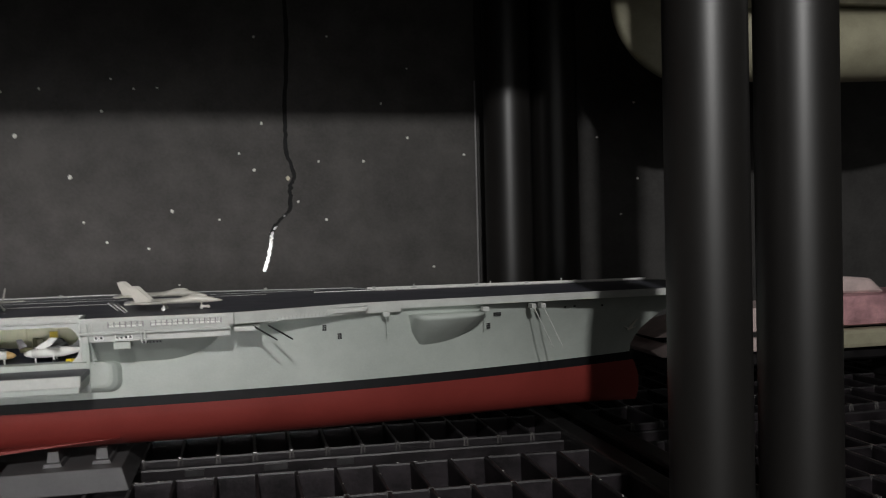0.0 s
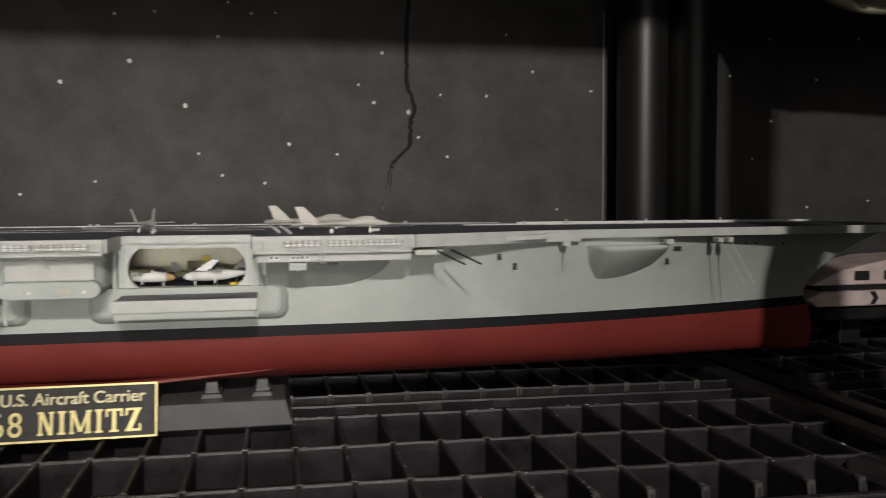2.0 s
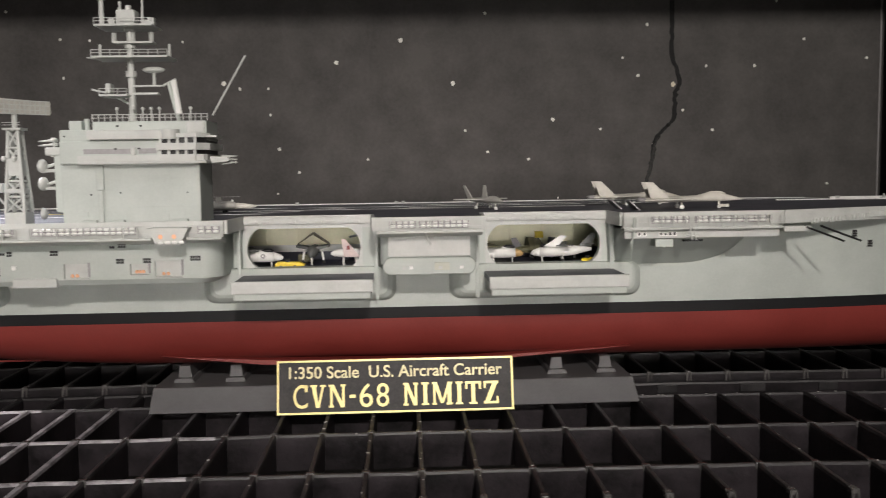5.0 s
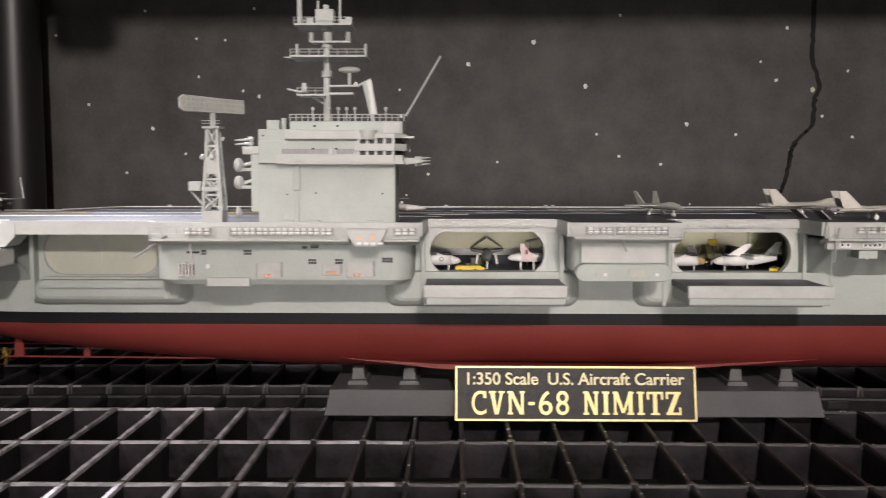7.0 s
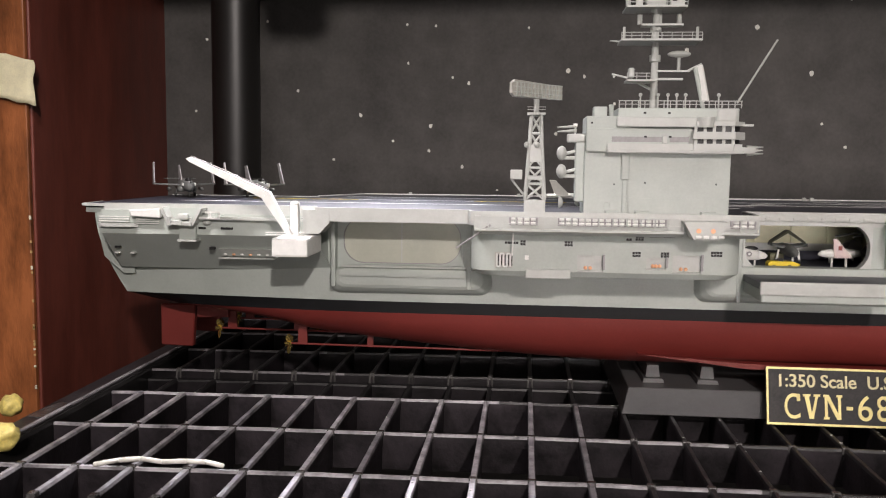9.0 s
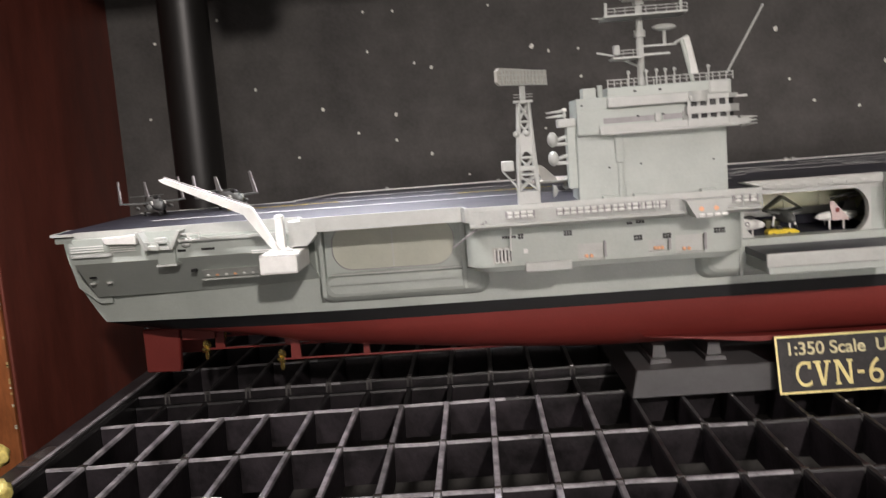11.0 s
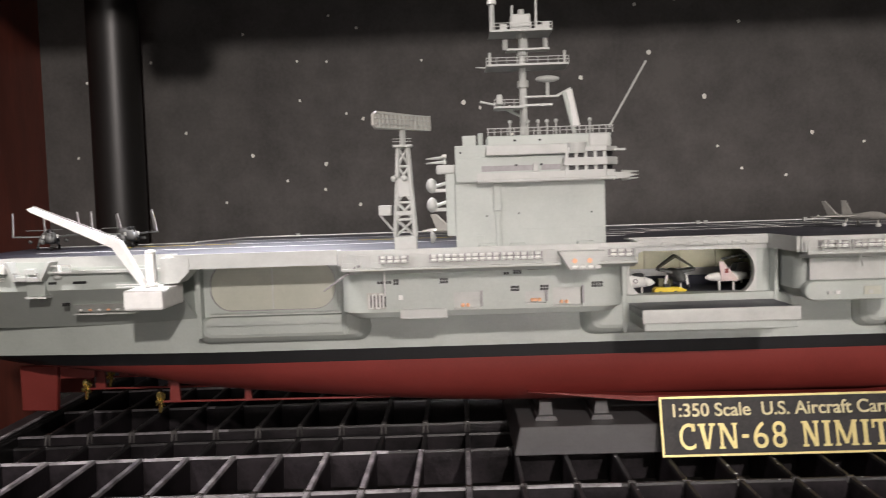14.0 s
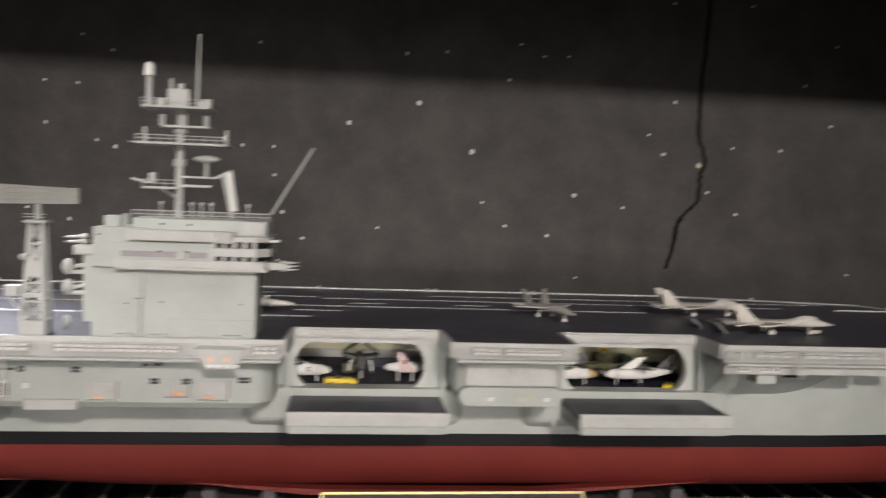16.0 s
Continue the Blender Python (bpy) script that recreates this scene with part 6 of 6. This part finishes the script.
def folded_jet(x, y, heading, skin, upper, label, fin=None, size=0.74):
    m = pose(x, y, HF, 0, 0, heading) @ Matrix.Scale(size, 4)
    t = thing("folded_jet", (x, y, HF), label, "model aircraft", "aircraft in the hangar")

    def p(name, bm, mt, parent=t, **k):
        return part(name, turn(bm, m), mt, parent, **k)
    p("fuselage", body([(0.0200, 0.0003, 0.0004, 0.0055), (0.0150, 0.0016, 0.0019, 0.0060), (0.0060, 0.0026, 0.0027, 0.0066), (-0.0080, 0.0028, 0.0026, 0.0066), (-0.0180, 0.0015, 0.0016, 0.0068)]), skin, smooth=True)
    p("back", body([(0.0120, 0.0010, 0.0008, 0.0088), (0.0040, 0.0020, 0.0012, 0.0094), (-0.0120, 0.0016, 0.0010, 0.0090), (-0.0170, 0.0006, 0.0006, 0.0082)]), upper, smooth=True)
    for s in (1, -1):
        p("wing_stub", box(-0.0060, 0.0040, min(0, s * 0.0085), max(0, s * 0.0085), 0.0064, 0.0072), skin)
        p("folded_wing", turn(prism([(-0.0080, 0.0), (0.0050, 0.0), (-0.0010, 0.0100), (-0.0080, 0.0110)], "y", -0.0003, 0.0003), pose(0, s * 0.0085, 0.0070, 28 * s, 0, 0)), upper)
        lg = p("main_leg", rod((-0.0030, s * 0.0045, 0.0060), (-0.0030, s * 0.0045, 0.0012), 0.0006, n=6), WHITE)
        p("wheel", rod((-0.0030, s * 0.0038, 0.0012), (-0.0030, s * 0.0052, 0.0012), 0.0012, n=8), DARK, lg)
    p("fin", prism([(-0.0100, 0.0075), (-0.0185, 0.0075), (-0.0205, 0.0160), (-0.0165, 0.0165)], "y", -0.0004, 0.0004), fin or upper)
    p("nose_leg", rod((0.0120, 0, 0.0050), (0.0120, 0, 0.0), 0.0006, n=6), WHITE)
    return t


def parked_jet(x, y, heading, skin, nose, label, size=0.8, upper=None):
    """A stout jet with spread high wings and a pale nose, standing in the hangar."""
    m = pose(x, y, HF, 0, 0, heading) @ Matrix.Scale(size, 4)
    upper = upper or skin
    t = thing("parked_jet", (x, y, HF), label, "model aircraft", "aircraft in the hangar")

    def p(name, bm, mt, parent=t, **k):
        return part(name, turn(bm, m), mt, parent, **k)
    p("fuselage", body([(0.0150, 0.0030, 0.0032, 0.0070), (0.0060, 0.0038, 0.0042, 0.0076), (-0.0080, 0.0034, 0.0036, 0.0078), (-0.0220, 0.0010, 0.0014, 0.0090)]), skin, smooth=True)
    p("radome", body([(0.0210, 0.0004, 0.0005, 0.0064), (0.0195, 0.0018, 0.0019, 0.0066), (0.0150, 0.0030, 0.0032, 0.0070)]), nose, smooth=True)
    p("canopy", ball((0.0105, 0, 0.0112), 0.0045, 0.0018, 0.0016, 10), DARK, smooth=True)
    p("wing", wing([(0.0050, 0.0030), (-0.0020, 0.0150), (-0.0070, 0.0150), (-0.0050, 0.0030)], 0.0108, 0.0116, 0.10), upper)
    p("tailplane", wing([(-0.0160, 0.0008), (-0.0200, 0.0085), (-0.0225, 0.0085), (-0.0220, 0.0008)], 0.0120, 0.0125, 0.12), upper)
    p("fin", prism([(-0.0120, 0.0100), (-0.0220, 0.0100), (-0.0255, 0.0200), (-0.0215, 0.0203)], "y", -0.0005, 0.0005), upper)
    for q in (1, -1):
        lg = p("main_leg", rod((-0.0010, q * 0.0040, 0.0060), (-0.0010, q * 0.0050, 0.0012), 0.0006, n=6), WHITE)
        p("wheel", rod((-0.0010, q * 0.0043, 0.0012), (-0.0010, q * 0.0058, 0.0012), 0.0012, n=8), DARK, lg)
    p("nose_leg", rod((0.0130, 0, 0.0050), (0.0130, 0, 0.0), 0.0006, n=6), WHITE)
    return t


def gabled_jet(x, y, label):
    """A dark jet that faces out of the bay with its wings folded to a peak over its back."""
    t = thing("folded_jet", (x, y, HF), label, "model aircraft", "aircraft in the hangar")
    m = pose(x, y, HF, 0, 0, -90) @ Matrix.Scale(0.85, 4)

    def p(name, bm, mt, parent=t, **k):
        return part(name, turn(bm, m), mt, parent, **k)
    p("fuselage", body([(0.0180, 0.0006, 0.0008, 0.0074), (0.0150, 0.0026, 0.0028, 0.0078), (0.0060, 0.0036, 0.0040, 0.0084), (-0.0120, 0.0030, 0.0032, 0.0086), (-0.0200, 0.0010, 0.0012, 0.0092)]), PROPDARK, smooth=True)
    for q in (1, -1):
        p("wing_stub", prism([(q * 0.0020, 0.0092), (q * 0.0108, 0.0110), (q * 0.0108, 0.0126), (q * 0.0020, 0.0112)], "x", -0.0050, 0.0050), PROPDARK)
        p("folded_wing", prism([(q * 0.0106, 0.0124), (q * 0.0100, 0.0136), (q * 0.0004, 0.0206), (q * 0.0002, 0.0190)], "x", -0.0050, 0.0020), OLIVE)
        lg = p("main_leg", rod((0.0020, q * 0.0058, 0.0086), (0.0020, q * 0.0070, 0.0014), 0.0007, n=6), WHITE)
        p("wheel", rod((0.0020, q * 0.0062, 0.0013), (0.0020, q * 0.0078, 0.0013), 0.0013, n=8), DARK, lg)
    p("nose_leg", rod((0.0120, 0, 0.0064), (0.0120, 0, 0.0), 0.0006, n=6), WHITE)
    return t


def roundel(jet, x, y, z):
    part("roundel", rod((x, y, z), (x, y - 0.0004, z), 0.0013, n=12), JETDARK, jet, "small dark roundel")
    part("roundel_star", rod((x, y - 0.0003, z), (x, y - 0.0007, z), 0.0006, n=5), WHITE, jet)


west_jet = parked_jet(0.3235, -0.0430, 3, WHITE, WHITE, "white model jet with dark wings by the bay side", 0.80, PROPDARK)
roundel(west_jet, 0.3300, -0.0465, 0.0838)
gabled_jet(0.3550, -0.0250, "dark model jet with wings folded to a peak in the hangar")
folded_jet(0.3870, -0.0200, 185, JETMID, JETDARK, "grey model jet with dark folded wings in the hangar", JETDARK)
parked_jet(0.4560, -0.0430, 2, WHITE, TAN, "white model jet with a tan nose and olive wings", 0.78, OLIVE)
east_jet = parked_jet(0.4930, -0.0420, 178, WHITE, WHITE, "white model jet with a raised pale wing in the hangar", 0.78, PROPDARK)
part("raised_flap", prism([(0.4830, 0.0862), (0.4905, 0.0858), (0.4960, 0.0918), (0.4925, 0.0922)], "y", -0.0458, -0.0452), WHITE, east_jet)
folded_jet(0.4830, -0.0200, 8, OLIVE, OLIVE, "olive model jet parked against the hangar wall", JETDARK)
folded_jet(0.4955, -0.0250, 6, OLIVE, PROPDARK, "dark model jet deep in the hangar", OLIVE)


def tractor(x, y, heading, s=1.0):
    m = pose(x, y, HF, 0, 0, heading) @ Matrix.Scale(s, 4)
    t = thing("tow_tractor", (x, y, HF), "small yellow tow tractor on the hangar floor", "vehicle", "tow tractors")
    part("chassis", turn(prism([(-0.0060, 0.0008), (0.0075, 0.0008), (0.0085, 0.0022), (0.0055, 0.0034), (-0.0050, 0.0036), (-0.0062, 0.0026)], "y", -0.0022, 0.0022), m), YELLOW, t)
    part("seat", turn(box(-0.0012, 0.0010, -0.0012, 0.0012, 0.0030, 0.0048), m), DARK, t)
    for wx in (-0.0035, 0.0035):
        for s2 in (-1, 1):
            part("wheel", turn(rod((wx, s2 * 0.0020, 0.0010), (wx, s2 * 0.0026, 0.0010), 0.0010, n=8), m), DARK, t)


def hangar_gear():
    """A slanted white fin with a red mark on a grey jet, and an olive crate."""
    w = thing("tail_section", (0.3800, -0.0420, HF), "white-nosed jet with a pale pink fin and a red mark", "model aircraft")
    part("body", turn(body([(0.0105, 0.0004, 0.0005, 0.0066), (0.0085, 0.0016, 0.0017, 0.0068), (0.0030, 0.0024, 0.0025, 0.0070), (-0.0060, 0.0024, 0.0024, 0.0070), (-0.0100, 0.0012, 0.0014, 0.0072)]), pose(0.3765, -0.0400, HF, 0, 0, 180)), WHITE, w, smooth=True)
    part("fin", prism([(0.3722, 0.0920), (0.3740, 0.0922), (0.3822, 0.0822), (0.3734, 0.0822)], "y", -0.0430, -0.0422), PALEPINK, w)
    part("red_mark", prism([(0.3750, 0.0862), (0.3768, 0.0862), (0.3768, 0.0884), (0.3750, 0.0884)], "y", -0.0434, -0.0429), RED, w)
    for x in (0.3730, 0.3800):
        part("prop_stand", rod((x, -0.0400, HF), (x, -0.0400, HF + 0.0050), 0.0006, n=6), WHITE, w)
    for x in (0.3760, 0.3850):
        part("rotor_blade", rod((x, -0.0340, 0.0925), (x + 0.0120, -0.0360, 0.0952), 0.0006, n=6), PROPDARK, w)
    c = thing("olive_crate", (0.3500, -0.0220, HF), "small olive green equipment box on the hangar floor", "box")
    part("body", box(0.3462, 0.3536, -0.0250, -0.0190, HF + 0.0006, HF + 0.0050, 0.0006), OLIVE, c)
    part("skid", box(0.3470, 0.3528, -0.0240, -0.0200, HF, HF + 0.0007), DARK, c)


hangar_gear()
tractor(0.3440, -0.0520, 4, 1.08)
tractor(0.5060, -0.0520, 60, 0.8)

# ---- models on the neighbouring shelf ----
sp = thing("model_spaceship", (1.06, 0.10, 0.0), "pale pink plastic spaceship model on a dark base", "model spaceship")
part("base", prism([(0.952, 0.0240), (1.255, 0.0240), (1.25, 0.034), (0.955, 0.034)], "y", 0.078, 0.150, bevel=0.002), PLASTIC, sp, "dark lower hull")
for x in (0.990, 1.200):
    part("support", box(x, x + 0.020, 0.110, 0.135, 0.0, 0.0245, 0.001), PLASTIC, sp)
part("lower_hull", prism([(0.940, 0.042), (0.950, 0.0355), (1.25, 0.0365), (1.25, 0.049), (0.955, 0.0475)], "y", 0.082, 0.145, bevel=0.0008), PALEPINK, sp)
part("waist", prism([(0.955, 0.0476), (1.25, 0.0492), (1.25, 0.0530), (0.960, 0.0520)], "y", 0.088, 0.140), DARK, sp)
part("upper_hull", prism([(0.946, 0.0522), (1.25, 0.0532), (1.22, 0.080), (1.02, 0.073), (0.972, 0.0640)], "y", 0.086, 0.140, bevel=0.0008), PALEPINK, sp)
for x, w in ((0.985, 0.013), (1.012, 0.006), (1.022, 0.016), (1.060, 0.014), (1.095, 0.010)):
    part("port", box(x, x + w, 0.0846, 0.0870, 0.0560, 0.0635, 0.0006), DARK, sp)
part("mark", prism([(0.996, 0.0470), (1.001, 0.0470), (1.004, 0.0420), (1.001, 0.0370), (0.997, 0.0370), (1.000, 0.0420)], "y", 0.0812, 0.0835), DARK, sp)
part("engine_block", box(1.105, 1.24, 0.070, 0.135, 0.055, 0.083, 0.006), PINK, sp)
part("tower", prism([(1.120, 0.0830), (1.175, 0.0830), (1.160, 0.0960), (1.130, 0.0985)], "y", 0.085, 0.125, bevel=0.002), PALEPINK, sp)
part("keel_block", box(1.11, 1.24, 0.066, 0.080, 0.036, 0.053, 0.004), SAUCER, sp)

sc = thing("hanging_spaceship", (1.02, 0.06, 0.393), "olive-beige saucer-hulled spaceship model hung under the shelf", "model spaceship")
SM = pose(0.988, 0.075, 0.337, 80, 0, -14)
part("saucer", turn(spin([(0.002, -0.010), (0.030, -0.0085), (0.070, -0.003), (0.076, 0.0), (0.070, 0.003), (0.030, 0.008), (0.002, 0.010)], (0, 0, 0), n=56), SM), SAUCER, sc, smooth=True)
part("dome", turn(spin([(0.024, -0.008), (0.022, -0.016), (0.014, -0.021), (0.002, -0.022)], (0.034, -0.018, 0), n=32), SM), SAUCER, sc, smooth=True)
rh = part("rear_hull", turn(body([(0.16, 0.020, 0.018, 0), (0.10, 0.030, 0.029, 0), (0.0, 0.033, 0.031, 0), (-0.09, 0.031, 0.029, 0), (-0.115, 0.026, 0.024, 0)], 24), pose(1.080, 0.045, 0.2960, 0, 0, -6)), SAUCER, sc, smooth=True)
part("deflector_dish", turn(spin([(0.002, 0.0), (0.018, 0.002), (0.0225, 0.006), (0.0235, 0.010)], (0, 0, 0), "x", 28), pose(0.9600, 0.0575, 0.2930, 0, 0, -6)), JETDARK, rh, "grey dish")
part("dorsal_strip", box(1.060, 1.210, 0.022, 0.060, 0.3255, 0.3400, 0.004), TORN, rh, "pale cream upper deck")
part("neck", prism([(1.000, 0.322), (1.060, 0.322), (1.040, 0.345), (0.990, 0.345)], "y", 0.050, 0.066, bevel=0.002), SAUCER, sc)
for x, z in ((0.99, 0.36), (1.19, 0.32)):
    part("thread", rod((x, 0.072, z), (x, 0.072, 0.3935), 0.0004, n=6), DARK, sc)

toy = thing("toy_helmet", (1.203, -0.03, 0.0), "small cream toy figure head with a green lens", "toy")
part("shell", ball((1.205, -0.03, 0.046), 0.020, 0.017, 0.026, 18), TORN, toy, smooth=True)
part("lens", rod((1.196, -0.0490, 0.053), (1.196, -0.0400, 0.053), 0.0052, n=16), GREENGLASS, toy, "round green lens")
part("jaw", box(1.188, 1.222, -0.044, -0.018, 0.0, 0.034, 0.006), STANDGREY, toy)

# ---- tape and cord on the near corner ----


def crumple(name, centre, sx, sy, sz, mat, label, category, seed):
    bm = bmesh.new()
    bmesh.ops.create_icosphere(bm, subdivisions=3, radius=1.0)
    for v in bm.verts:
        k = 1 + 0.35 * noise.noise(v.co * 1.7 + Vector((seed, 0, 0))) + 0.15 * noise.noise(v.co * 4.0)
        v.co = Vector((v.co.x * k * sx, v.co.y * k * sy, max(-0.9, v.co.z * k) * sz))
    bmesh.ops.translate(bm, verts=bm.verts, vec=centre)
    return single(name, bm, mat, (centre[0], centre[1], 0.0), label, category, smooth=True)


crumple("crumpled_tape", (-0.0135, -0.1500, 0.0062), 0.010, 0.011, 0.0054, TAPEYELLOW, "crumpled yellowed tape on the shelf corner", "tape", 3)
# out of view; added to cast the ragged shadow on the board's upper left
crumple("crumpled_tape", (0.1500, -0.2080, 0.3640), 0.022, 0.007, 0.0120, TAPE, "unseen crumpled shape that casts a ragged shadow on the board", "tape", 21)
crumple("crumpled_tape", (-0.0360, -0.1010, 0.0060), 0.0055, 0.0060, 0.0055, TAPEYELLOW, "small ball of yellowed tape on the rim", "tape", 8)


def cord():
    pts = [(0.0405, -0.1660, 0.0024), (0.0470, -0.1590, 0.0020), (0.0560, -0.1565, 0.0022), (0.0660, -0.1580, 0.0018), (0.0760, -0.1565, 0.0020), (0.0840, -0.1560, 0.0018), (0.0920, -0.1590, 0.0016)]
    bm = bmesh.new()
    for p, q in zip(pts, pts[1:]):
        rod(p, q, 0.0011, n=8, bm=bm)
    for p in pts:
        ball(p, 0.0011, n=8, bm=bm)
    return single("white_cord", bm, STRING, (0.065, -0.158, 0.0), "short white cord lying across the shelf grid", "cord", smooth=True)


cord()
